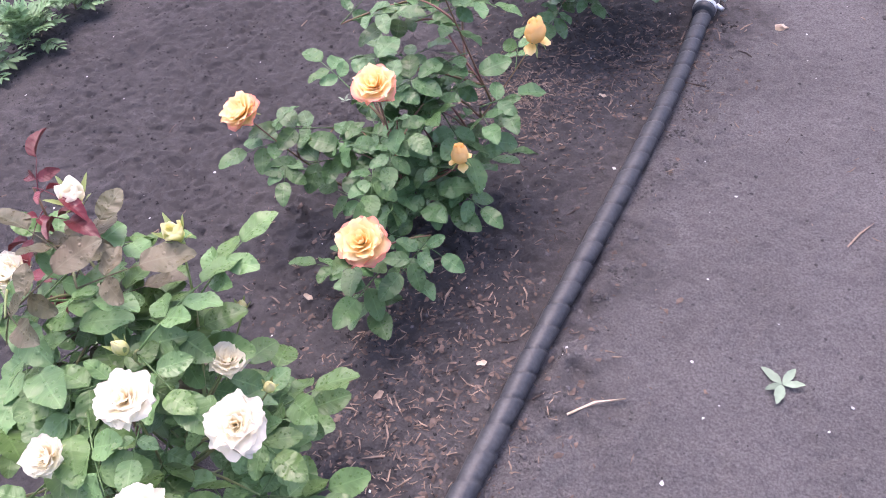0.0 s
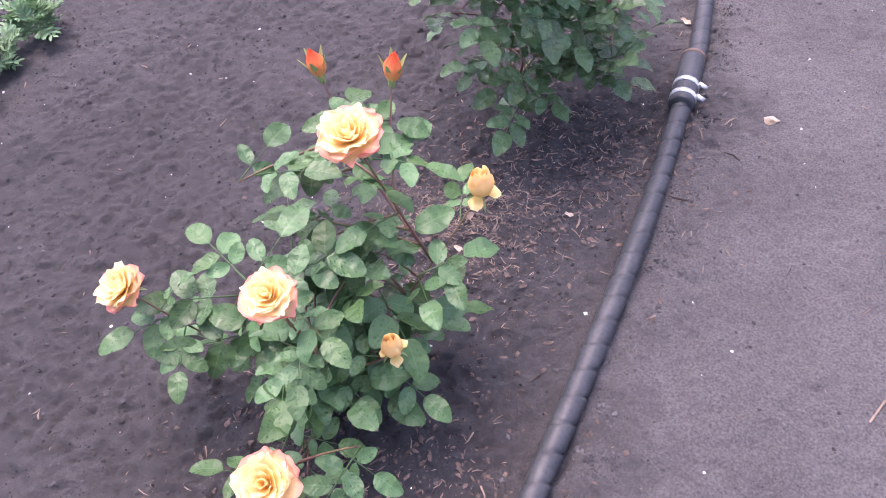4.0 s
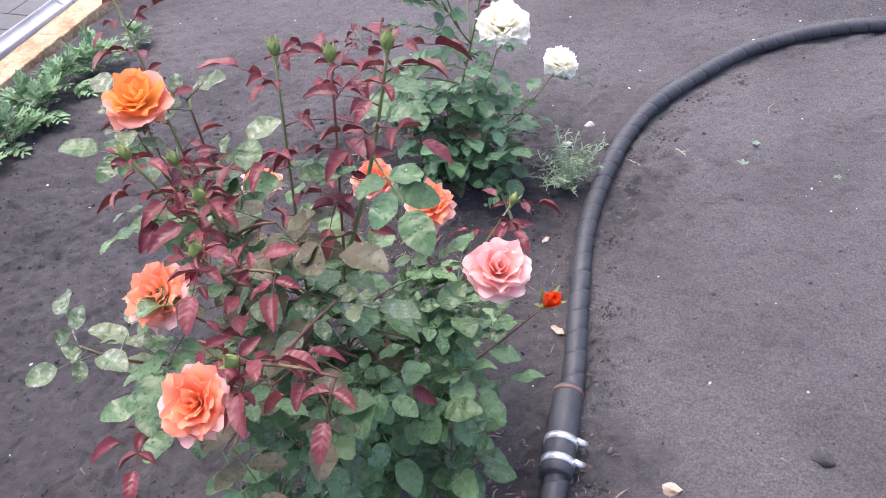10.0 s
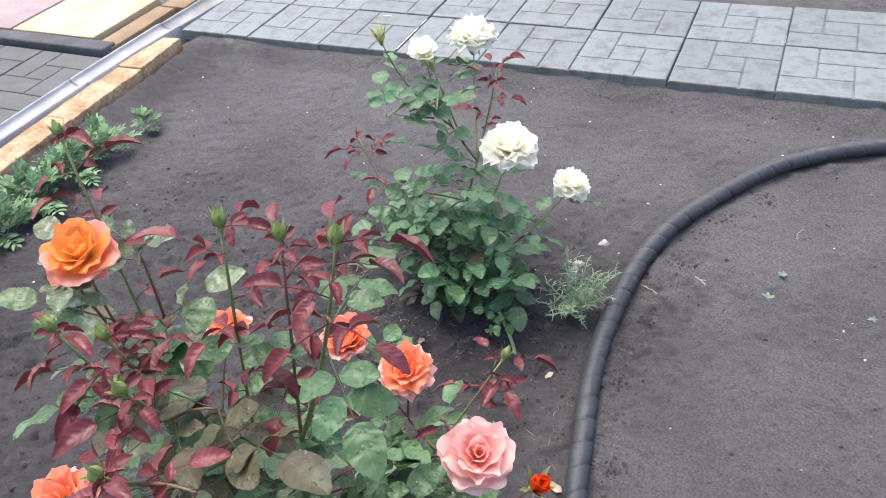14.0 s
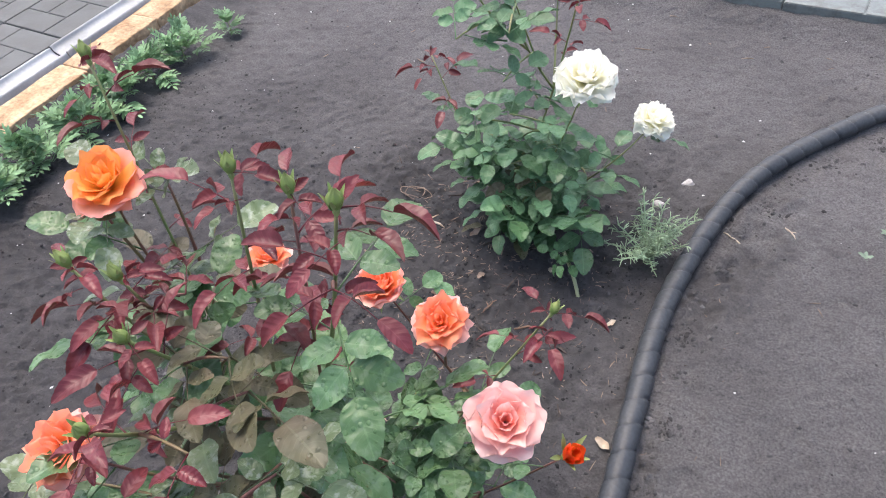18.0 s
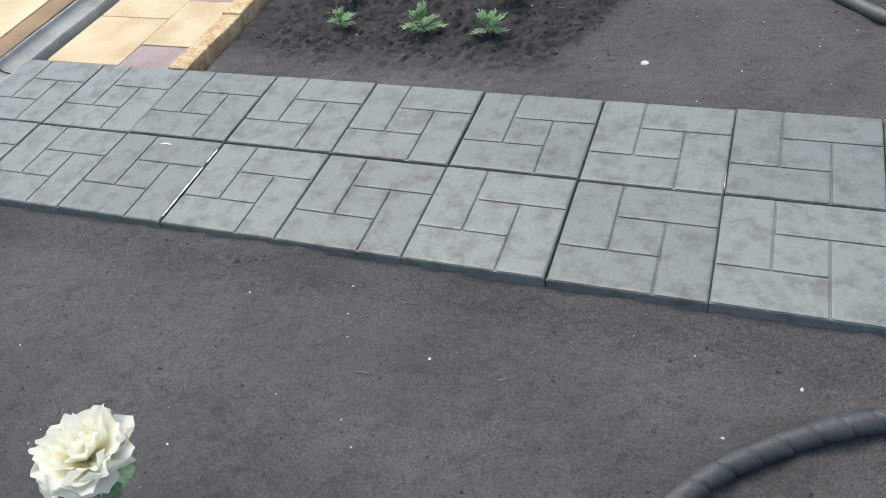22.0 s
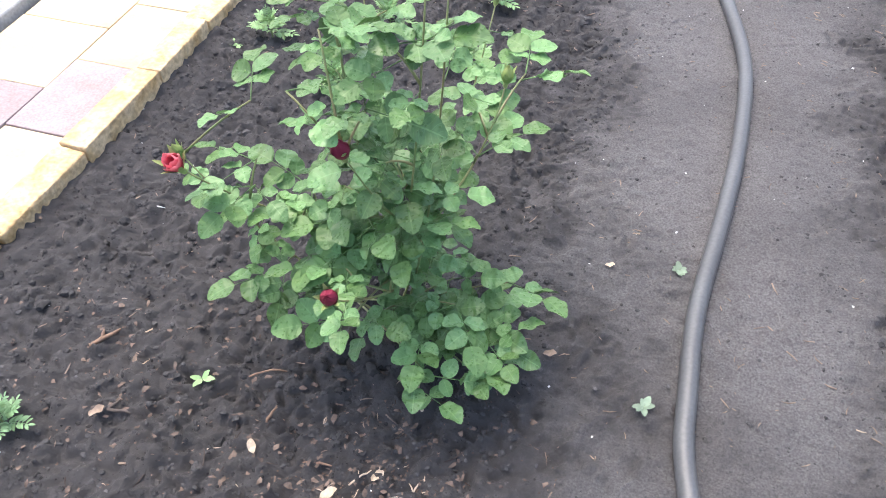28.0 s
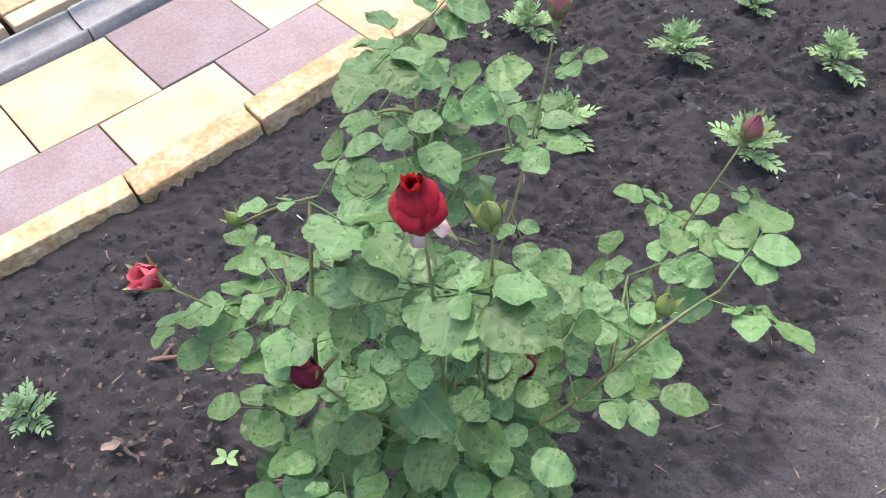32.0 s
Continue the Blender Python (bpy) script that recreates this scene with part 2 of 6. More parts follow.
def leaf_material(name, color, second, gloss=0.38, drops=0.0, mildew=0.0, random_tint=0.25):
    """Rose leaf: mottled green with veins, some light through it, wet beads or pale mildew where the plant has them."""
    second = tuple(0.7 * p + 0.3 * q for p, q in zip(color, second))
    m = material(name, color, gloss, 0.10, 75.0, 16.0, 0.34, 0.0025, second, random_tint=random_tint, spec=0.42)
    n, link = m.node_tree.nodes, m.node_tree.links.new
    b, hsv, co, bp, fine = n["Principled BSDF"], n[m["hsv"]], n[m["tex"]], n[m["bump"]], n[m["fine"]]
    last = hsv.outputs["Color"]
    if mildew:
        no = n.new("ShaderNodeTexNoise")
        no.inputs["Scale"].default_value, no.inputs["Detail"].default_value = 115, 7
        info, add = n.new("ShaderNodeObjectInfo"), n.new("ShaderNodeVectorMath")
        link(co.outputs["Object"], add.inputs[0])
        link(info.outputs["Random"], add.inputs[1])
        link(add.outputs[0], no.inputs["Vector"])
        cut = n.new("ShaderNodeMapRange")
        cut.inputs["From Min"].default_value, cut.inputs["From Max"].default_value = 0.52, 0.64
        cut.inputs["To Max"].default_value = mildew
        link(no.outputs["Fac"], cut.inputs["Value"])
        mx = n.new("ShaderNodeMix")
        mx.data_type = "RGBA"
        mx.inputs["B"].default_value = (0.42, 0.46, 0.42, 1)
        link(cut.outputs["Result"], mx.inputs["Factor"])
        link(last, mx.inputs["A"])
        last = mx.outputs["Result"]
    along, across = n.new("ShaderNodeAttribute"), n.new("ShaderNodeAttribute")
    along.attribute_name, across.attribute_name = "leaf_u", "leaf_v"

    def calc(op, a, c=None, d=None):
        q = n.new("ShaderNodeMath")
        q.operation = op
        for k, w in enumerate((a, c, d)):
            if isinstance(w, (int, float)):
                q.inputs[k].default_value = w
            elif w is not None:
                link(w, q.inputs[k])
        return q.outputs[0]

    saw = calc("FRACT", calc("MULTIPLY_ADD", across.outputs["Fac"], -1.3, calc("MULTIPLY", along.outputs["Fac"], 6.0)))
    side = calc("LESS_THAN", calc("ABSOLUTE", calc("SUBTRACT", saw, 0.5)), 0.045)
    rib = calc("LESS_THAN", across.outputs["Fac"], 0.055)
    vein = calc("MULTIPLY", calc("MAXIMUM", rib, calc("MULTIPLY", side, 0.6)), calc("GREATER_THAN", along.outputs["Fac"], 0.005))
    puff = calc("MULTIPLY", calc("SINE", calc("MULTIPLY", saw, 3.1416)), calc("GREATER_THAN", along.outputs["Fac"], 0.005))
    pale = n.new("ShaderNodeMix")
    pale.data_type = "RGBA"
    pale.inputs["B"].default_value = (*(min(1, c * 1.9 + 0.03) for c in color), 1)
    link(calc("MULTIPLY", vein, 0.2), pale.inputs["Factor"])
    link(last, pale.inputs["A"])
    last = pale.outputs["Result"]
    quilt = n.new("ShaderNodeBump")
    quilt.inputs["Strength"].default_value, quilt.inputs["Distance"].default_value = 0.26, 0.001
    link(puff, quilt.inputs["Height"])
    link(bp.outputs["Normal"], quilt.inputs["Normal"])
    link(quilt.outputs["Normal"], b.inputs["Normal"])
    bp = quilt
    island, shade = n.new("ShaderNodeNewGeometry"), n.new("ShaderNodeHueSaturation")
    for socket, low, high in (("Value", 0.66, 1.3), ("Saturation", 1.12, 0.94), ("Hue", 0.486, 0.508)):
        span = n.new("ShaderNodeMapRange")
        span.inputs["To Min"].default_value, span.inputs["To Max"].default_value = low, high
        link(island.outputs["Random Per Island"], span.inputs["Value"])
        link(span.outputs["Result"], shade.inputs[socket])
    link(last, shade.inputs["Color"])
    last = shade.outputs["Color"]
    link(last, b.inputs["Base Color"])
    sheen = n.new("ShaderNodeMapRange")
    sheen.inputs["From Min"].default_value, sheen.inputs["From Max"].default_value = 0.35, 0.65
    sheen.inputs["To Min"].default_value, sheen.inputs["To Max"].default_value = gloss - 0.04, gloss + 0.2
    link(n[m["wide"]].outputs["Fac"], sheen.inputs["Value"])
    link(sheen.outputs["Result"], b.inputs["Roughness"])
    if drops:
        vo = n.new("ShaderNodeTexVoronoi")
        vo.inputs["Scale"].default_value = 150
        link(co.outputs["Object"], vo.inputs["Vector"])
        dome = n.new("ShaderNodeMapRange")
        dome.inputs["From Min"].default_value, dome.inputs["From Max"].default_value = 0.0, 0.34
        dome.inputs["To Min"].default_value, dome.inputs["To Max"].default_value = 1.0, 0.0
        link(vo.outputs["Distance"], dome.inputs["Value"])
        pick, some, keep = n.new("ShaderNodeSeparateColor"), n.new("ShaderNodeMath"), n.new("ShaderNodeMath")
        some.operation, some.inputs[1].default_value, keep.operation = "GREATER_THAN", 0.4, "MULTIPLY"
        link(vo.outputs["Color"], pick.inputs["Color"])
        link(pick.outputs["Red"], some.inputs[0])
        link(some.outputs[0], keep.inputs[0])
        link(dome.outputs["Result"], keep.inputs[1])
        root = n.new("ShaderNodeMath")
        root.operation = "POWER"
        root.inputs[1].default_value = 0.5
        link(keep.outputs[0], root.inputs[0])
        bead = n.new("ShaderNodeBump")
        bead.inputs["Strength"].default_value, bead.inputs["Distance"].default_value = drops, 0.0018
        link(root.outputs[0], bead.inputs["Height"])
        link(bp.outputs["Normal"], bead.inputs["Normal"])
        link(bead.outputs["Normal"], b.inputs["Normal"])
        wet = n.new("ShaderNodeMapRange")
        wet.inputs["To Max"].default_value = 0.08
        link(sheen.outputs["Result"], wet.inputs["To Min"])
        link(root.outputs[0], wet.inputs["Value"])
        link(wet.outputs["Result"], b.inputs["Roughness"])
    b.inputs["Transmission Weight"].default_value = 0.0
    tr, sh = n.new("ShaderNodeBsdfTranslucent"), n.new("ShaderNodeMixShader")
    sh.inputs["Fac"].default_value = 0.16
    link(last, tr.inputs["Color"])
    link(b.outputs[0], sh.inputs[1])
    link(tr.outputs[0], sh.inputs[2])
    link(sh.outputs[0], n["Material Output"].inputs["Surface"])
    return m


def petal_material(name, base, edge, low=0.35, high=0.95, glow=0.42, random_tint=0.06):
    """Petal whose colour runs from its foot to its rim."""
    m = material(name, base, 0.55, 0.05, 140.0, 30.0, 0.12, 0.002, tuple(c * 0.93 for c in base), random_tint=random_tint, spec=0.3)
    n, link = m.node_tree.nodes, m.node_tree.links.new
    b, hsv = n["Principled BSDF"], n[m["hsv"]]
    at, rg, mx = n.new("ShaderNodeAttribute"), n.new("ShaderNodeMapRange"), n.new("ShaderNodeMix")
    at.attribute_name = "rim"
    rg.inputs["From Min"].default_value, rg.inputs["From Max"].default_value = low, high
    link(at.outputs["Fac"], rg.inputs["Value"])
    mx.data_type = "RGBA"
    link(rg.outputs["Result"], mx.inputs["Factor"])
    link(hsv.outputs["Color"], mx.inputs["A"])
    mx.inputs["B"].default_value = (*edge, 1)
    link(mx.outputs["Result"], b.inputs["Base Color"])
    tr, sh = n.new("ShaderNodeBsdfTranslucent"), n.new("ShaderNodeMixShader")
    sh.inputs["Fac"].default_value = glow
    link(mx.outputs["Result"], tr.inputs["Color"])
    link(b.outputs[0], sh.inputs[1])
    link(tr.outputs[0], sh.inputs[2])
    link(sh.outputs[0], n["Material Output"].inputs["Surface"])
    return m


SOIL = soil_material()
CLOD = material("soil_clod", (0.066, 0.064, 0.066), 0.95, 0.3, 150, 20, 0.4, 0.001, spec=0.2)
CONCRETE = material("grey_concrete_tile", (0.160, 0.181, 0.175), 0.42, 0.10, 120, 21, 0.25, 0.002, (0.088, 0.085, 0.080), random_tint=0.12)
for key, value in (("From Min", 0.47), ("From Max", 0.70)):
    CONCRETE.node_tree.nodes[CONCRETE["curve"]].inputs[key].default_value = value
CONCRETE.node_tree.nodes[CONCRETE["wide"]].inputs["Detail"].default_value = 9
CONCRETE.node_tree.nodes[CONCRETE["wide"]].inputs["Roughness"].default_value = 0.66
CONCRETE_SIDE = material("dark_tile_bed", (0.10, 0.10, 0.105), 0.9, 0.15, 120, 8, 0.5)
GUTTER = material("smooth_grey_gutter", (0.36, 0.37, 0.38), 0.5, 0.08, 120, 7, 0.15, 0.002, (0.26, 0.265, 0.27), random_tint=0.05)
GUTTER_OLD = material("weathered_grey_gutter", (0.28, 0.285, 0.285), 0.6, 0.14, 120, 9, 0.25, 0.002, (0.17, 0.172, 0.172), random_tint=0.06)
SANDSTONE = material("yellow_sandstone", (0.60, 0.455, 0.28), 0.85, 0.30, 80, 18, 0.9, 0.006, (0.45, 0.30, 0.14), random_tint=0.12)
SANDSTONE_WORN = material("worn_ochre_sandstone", (0.47, 0.335, 0.205), 0.85, 0.30, 80, 14, 0.9, 0.006, (0.29, 0.18, 0.095), random_tint=0.16)
CREAM_SLAB = material("cream_sandstone_slab", (0.575, 0.475, 0.315), 0.75, 0.09, 130, 7, 0.2, 0.002, (0.46, 0.35, 0.21), random_tint=0.07)
PURPLE_SLAB = material("purple_sandstone_slab", (0.295, 0.242, 0.246), 0.75, 0.16, 170, 8, 0.35, 0.002, (0.255, 0.188, 0.186), random_tint=0.10)
BROWN_SLAB = material("brown_sandstone_slab", (0.27, 0.185, 0.10), 0.75, 0.15, 110, 9, 0.3, 0.003, (0.20, 0.135, 0.075))
HOSE_BLACK = material("black_rubber_wrap", (0.032, 0.036, 0.043), 0.5, 0.25, 160, 14, 0.3, 0.002, (0.052, 0.055, 0.060), spec=0.45)
HOSE_GREY = material("dusty_grey_hose", (0.080, 0.083, 0.089), 0.42, 0.15, 150, 8, 0.2, 0.002, (0.068, 0.069, 0.074))
CLAMP = material("zinc_clamp", (0.75, 0.76, 0.77), 0.28, 0.05, 200, 20, 0.1, 0.001, metal=0.75)
BAND = material("brown_tape_band", (0.16, 0.10, 0.08), 0.6)
STEM_GREEN = material("green_rose_cane", (0.15, 0.21, 0.075), 0.5, 0.15, 160, 20, 0.2, 0.002, (0.20, 0.18, 0.08), random_tint=0.15)
STEM_RED = material("red_brown_young_cane", (0.17, 0.07, 0.06), 0.5, 0.15, 160, 20, 0.2, 0.002, (0.15, 0.12, 0.05), random_tint=0.15)
STEM_WOOD = material("woody_rose_cane", (0.11, 0.085, 0.06), 0.8, 0.2, 120, 25, 0.5, 0.003)
SEPAL = material("green_sepal", (0.27, 0.37, 0.12), 0.5, 0.12, 150, 25, 0.2, 0.002, (0.27, 0.31, 0.13))
STRAW = material("dry_straw", (0.27, 0.20, 0.15), 0.85, 0.35, 60, 12, 0.4, 0.002, (0.105, 0.082, 0.072))
CHIP = material("pale_wood_chip", (0.44, 0.37, 0.29), 0.8, 0.15, 150, 30, 0.5, 0.002, (0.36, 0.26, 0.17))
PEBBLE = material("pale_pebble", (0.42, 0.40, 0.38), 0.8, 0.15, 150, 30, 0.4)
PATH_CRUMB = material("grey_soil_crumb", (0.112, 0.108, 0.110), 0.95, 0.3, 150, 20, 0.4, 0.001, spec=0.2)
WHITE_BIT = material("white_speck", (0.75, 0.74, 0.72), 0.7, 0.08)
LEAF = {
    "white": leaf_material("white_rose_leaf", (0.112, 0.205, 0.072), (0.066, 0.138, 0.048), 0.32, 0.6),
    "peach": leaf_material("peach_rose_leaf", (0.073, 0.150, 0.055), (0.047, 0.104, 0.040), 0.33, 0.5),
    "coral": leaf_material("coral_rose_leaf", (0.086, 0.162, 0.066), (0.056, 0.110, 0.046), 0.24, 0.6, 0.10),
    "cream": leaf_material("cream_rose_leaf", (0.083, 0.166, 0.076), (0.053, 0.116, 0.054), 0.32, 0.2),
    "crimson": leaf_material("crimson_rose_leaf", (0.112, 0.210, 0.074), (0.074, 0.154, 0.052), 0.33, 0.7),
}
LEAF_RED = leaf_material("dark_red_young_leaf", (0.118, 0.016, 0.026), (0.085, 0.022, 0.018), 0.30)
LEAF_BRONZE = leaf_material("bronze_leaf", (0.074, 0.074, 0.038), (0.105, 0.040, 0.034), 0.38, 0.5)
LEAF_PALE = leaf_material("pale_mottled_leaf", (0.105, 0.150, 0.072), (0.115, 0.110, 0.070), 0.3, 0.4, 0.35)
MARIGOLD_LEAF = leaf_material("marigold_leaf", (0.185, 0.305, 0.155), (0.135, 0.245, 0.120), 0.5)
MARIGOLD_LEAF_BRIGHT = leaf_material("bright_marigold_leaf", (0.225, 0.355, 0.160), (0.165, 0.285, 0.120), 0.5)
WEED_LEAF = leaf_material("grey_green_weed_leaf", (0.20, 0.27, 0.195), (0.15, 0.205, 0.145), 0.5)
FEATHER = leaf_material("feathery_green", (0.40, 0.52, 0.34), (0.32, 0.45, 0.26), 0.6)
PETAL = {
    "peach": petal_material("peach_petal", (0.98, 0.74, 0.28), (0.99, 0.84, 0.52), 0.35, 0.9),
    "peach_outer": petal_material("pink_edged_peach_petal", (0.98, 0.76, 0.40), (0.95, 0.34, 0.30), 0.68, 1.02),
    "peach_half": petal_material("orange_yellow_petal", (0.99, 0.72, 0.25), (0.99, 0.76, 0.38), 0.45, 1.0),
    "coral": petal_material("coral_petal", (0.97, 0.38, 0.13), (0.97, 0.38, 0.25), 0.4, 1.0),
    "coral_outer": petal_material("pink_coral_petal", (0.97, 0.46, 0.32), (0.97, 0.57, 0.52), 0.4, 0.95),
    "orange": petal_material("orange_petal", (0.98, 0.52, 0.08), (0.97, 0.40, 0.14), 0.4, 1.0),
    "orange_outer": petal_material("pink_orange_petal", (0.97, 0.40, 0.16), (0.97, 0.46, 0.40), 0.5, 1.0),
    "purple_bud": petal_material("purple_bud_petal", (0.26, 0.20, 0.12), (0.30, 0.09, 0.13), 0.2, 0.9, 0.2),
    "pink": petal_material("pale_pink_petal", (0.97, 0.44, 0.36), (0.97, 0.64, 0.59), 0.3, 0.9),
    "pink_outer": petal_material("pink_petal", (0.96, 0.40, 0.38), (0.97, 0.68, 0.64), 0.4, 0.9),
    "cream": petal_material("cream_petal", (0.98, 0.95, 0.72), (0.99, 0.98, 0.90), 0.2, 0.8, 0.5),
    "cream_outer": petal_material("white_petal", (0.98, 0.97, 0.85), (0.99, 0.985, 0.93), 0.2, 0.7, 0.5),
    "white": petal_material("blush_white_petal", (0.95, 0.86, 0.66), (0.96, 0.93, 0.80), 0.2, 0.7, 0.55),
    "white_outer": petal_material("white_rose_petal", (0.95, 0.86, 0.70), (0.96, 0.93, 0.81), 0.2, 0.6, 0.55),
    "crimson": petal_material("dark_red_petal", (0.36, 0.008, 0.018), (0.62, 0.030, 0.030), 0.6, 1.0, 0.3),
    "crimson_outer": petal_material("crimson_petal", (0.42, 0.016, 0.032), (0.13, 0.006, 0.020), 0.80, 1.0, 0.15),
    "crimson_pale": petal_material("pale_crimson_guard_petal", (0.80, 0.70, 0.64), (0.66, 0.36, 0.38), 0.5, 1.0, 0.3),
    "crimson_pink": petal_material("pink_red_bud_petal", (0.50, 0.05, 0.09), (0.78, 0.20, 0.24), 0.5, 1.0, 0.25),
    "crimson_bud": petal_material("dull_crimson_petal", (0.135, 0.012, 0.034), (0.21, 0.018, 0.045), 0.3, 1.0, 0.12),
    "flame": petal_material("flame_red_petal", (0.80, 0.16, 0.02), (0.78, 0.07, 0.015), 0.4, 1.0),
    "yellow_bud": petal_material("greenish_cream_petal", (0.68, 0.70, 0.28), (0.90, 0.86, 0.52), 0.3, 0.9),
    "green_bud": petal_material("green_bud_petal", (0.21, 0.31, 0.09), (0.25, 0.30, 0.11), 0.4, 1.0, 0.2),
    "flame_bud": petal_material("orange_bud_petal", (0.97, 0.55, 0.20), (0.90, 0.16, 0.06), 0.25, 0.9),
}


# ---- mesh helpers ----
def mesh_of(name, verts, faces, mat, smooth=True, attr=None):
    me = bpy.data.meshes.new(name)
    me.from_pydata([tuple(v) for v in verts], [], faces)
    if smooth:
        me.polygons.foreach_set("use_smooth", [True] * len(me.polygons))
    if attr is not None:
        a = me.attributes.new(attr[0], "FLOAT", "POINT")
        a.data.foreach_set("value", np.asarray(attr[1], np.float32))
    if mat:
        me.materials.append(mat)
    me.update()
    return me


def part(name, data, parent, label="", m=None):
    """Links mesh data as one part under a thing or a part; m is its pose against its parent."""
    ob = new(name, data)
    ob.parent = parent
    if m is not None:
        ob.matrix_basis = m
    return tagged(ob, label)


def thing(name, place, label, category, group="", kind="", data=None, turn=0.0):
    ob = new(name, data)
    ob.matrix_basis = Matrix.Translation(place) @ Matrix.Rotation(turn, 4, "Z")
    return tagged(ob, label, category, group, kind)


def joined(pieces):
    """Several (verts, faces) in one."""
    verts, faces = [], []
    for v, f in pieces:
        k = len(verts)
        verts += [tuple(p) for p in v]
        faces += [tuple(i + k for i in q) for q in f]
    return verts, faces


def moved(geo, m):
    return [m @ Vector(v) for v in geo[0]], geo[1]


def tube(points, radii, sides=7, closed_ends=True):
    """A round bar along points."""
    pts = [Vector(p) for p in points]
    rad = radii if hasattr(radii, "__len__") else [radii] * len(pts)
    verts, faces, up = [], [], Vector((0.3, 0.2, 1)).normalized()
    for i, p in enumerate(pts):
        d = (pts[min(i + 1, len(pts) - 1)] - pts[max(i - 1, 0)]).normalized()
        a = d.cross(up)
        if a.length < 0.05:
            a = d.cross(Vector((1, 0, 0)))
        a.normalize()
        b = d.cross(a)
        for k in range(sides):
            w = 2 * math.pi * k / sides
            verts.append(p + (a * math.cos(w) + b * math.sin(w)) * rad[i])
    for i in range(len(pts) - 1):
        for k in range(sides):
            l = (k + 1) % sides
            faces.append((i * sides + k, i * sides + l, (i + 1) * sides + l, (i + 1) * sides + k))
    if closed_ends:
        faces.append(tuple(range(sides - 1, -1, -1)))
        faces.append(tuple((len(pts) - 1) * sides + k for k in range(sides)))
    return verts, faces


def curve_points(p0, p1, p2, n):
    """Points on a quadratic arc."""
    p0, p1, p2 = Vector(p0), Vector(p1), Vector(p2)
    return [(1 - t) ** 2 * p0 + 2 * t * (1 - t) * p1 + t * t * p2 for t in [i / (n - 1) for i in range(n)]]


def smooth_line(points, step):
    """A smooth line through given points, evenly divided."""
    pts = [Vector(p) for p in points]
    out = []
    for i in range(len(pts) - 1):
        a, b, c, d = pts[max(i - 1, 0)], pts[i], pts[i + 1], pts[min(i + 2, len(pts) - 1)]
        n = max(2, int((c - b).length / step))
        for k in range(n):
            t = k / n
            out.append(0.5 * ((2 * b) + (c - a) * t + (2 * a - 5 * b + 4 * c - d) * t * t + (3 * b - a - 3 * c + d) * t ** 3))
    return out + [pts[-1]]


def block(sx, sy, sz, bevel, rough=0.0, seed=0, cuts=0):
    """A block standing on z = 0 with rounded, uneven edges."""
    bm = bmesh.new()
    bmesh.ops.create_cube(bm, size=1.0)
    for v in bm.verts:
        v.co = Vector((v.co.x * sx, v.co.y * sy, (v.co.z + 0.5) * sz))
    if bevel:
        bmesh.ops.bevel(bm, geom=bm.edges[:], offset=bevel, segments=2, affect="EDGES", profile=0.6)
    if cuts:
        bmesh.ops.subdivide_edges(bm, edges=[e for e in bm.edges if e.calc_length() > min(sx, sy) * 0.6], cuts=cuts, use_grid_fill=True)
    rnd = random.Random(seed)
    if rough:
        for v in bm.verts:
            q = noise.noise_vector(v.co * 28 + Vector((seed * 3.1, seed * 1.7, 0)))
            v.co += q * rough + Vector((rnd.uniform(-1, 1), rnd.uniform(-1, 1), rnd.uniform(-0.5, 0.5))) * rough * 0.25
    bm.verts.index_update()
    geo = [v.co.copy() for v in bm.verts], [tuple(v.index for v in f.verts) for f in bm.faces]
    bm.free()
    return geo


# ---- the ground: one sheet to the horizon ----
def ground():
    fx = np.concatenate([np.arange(-2.12, -1.62, 0.012), np.arange(-1.62, 0.8, 0.0056), np.arange(0.8, 1.1, 0.012)])
    fy = np.concatenate([np.arange(-0.5, 0.2, 0.012), np.arange(0.2, 6.6, 0.0056), np.arange(6.6, 8.0, 0.014)])
    out = np.array([0.05, 0.15, 0.4, 1, 2.5, 6, 15, 40, 100, 300])
    xs = np.concatenate([fx[0] - out[::-1], fx, fx[-1] + out])
    ys = np.concatenate([fy[0] - out[::-1], fy, fy[-1] + out])
    gx, gy = np.meshgrid(xs, ys)
    gz = ground_height(gx, gy)
    nx, ny = len(xs), len(ys)
    me = bpy.data.meshes.new("ground")
    co = np.stack([gx, gy, gz], -1).reshape(-1, 3).astype(np.float32)
    idx = np.arange(nx * ny).reshape(ny, nx)
    quads = np.stack([idx[:-1, :-1], idx[:-1, 1:], idx[1:, 1:], idx[1:, :-1]], -1).reshape(-1, 4).astype(np.int32)
    me.vertices.add(len(co))
    me.vertices.foreach_set("co", co.ravel())
    me.loops.add(quads.size)
    me.loops.foreach_set("vertex_index", quads.ravel())
    me.polygons.add(len(quads))
    me.polygons.foreach_set("loop_start", np.arange(0, quads.size, 4, dtype=np.int32))
    me.polygons.foreach_set("use_smooth", np.ones(len(quads), bool))
    me.update(calc_edges=True)
    a = me.attributes.new("soil", "FLOAT", "POINT")
    a.data.foreach_set("value", soil_kind(gx, gy).reshape(-1).astype(np.float32))
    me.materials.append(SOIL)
    return tagged(new("ground", me), "dark grey garden soil, trodden path and crumbly beds", "soil", kind="structure")


ground()


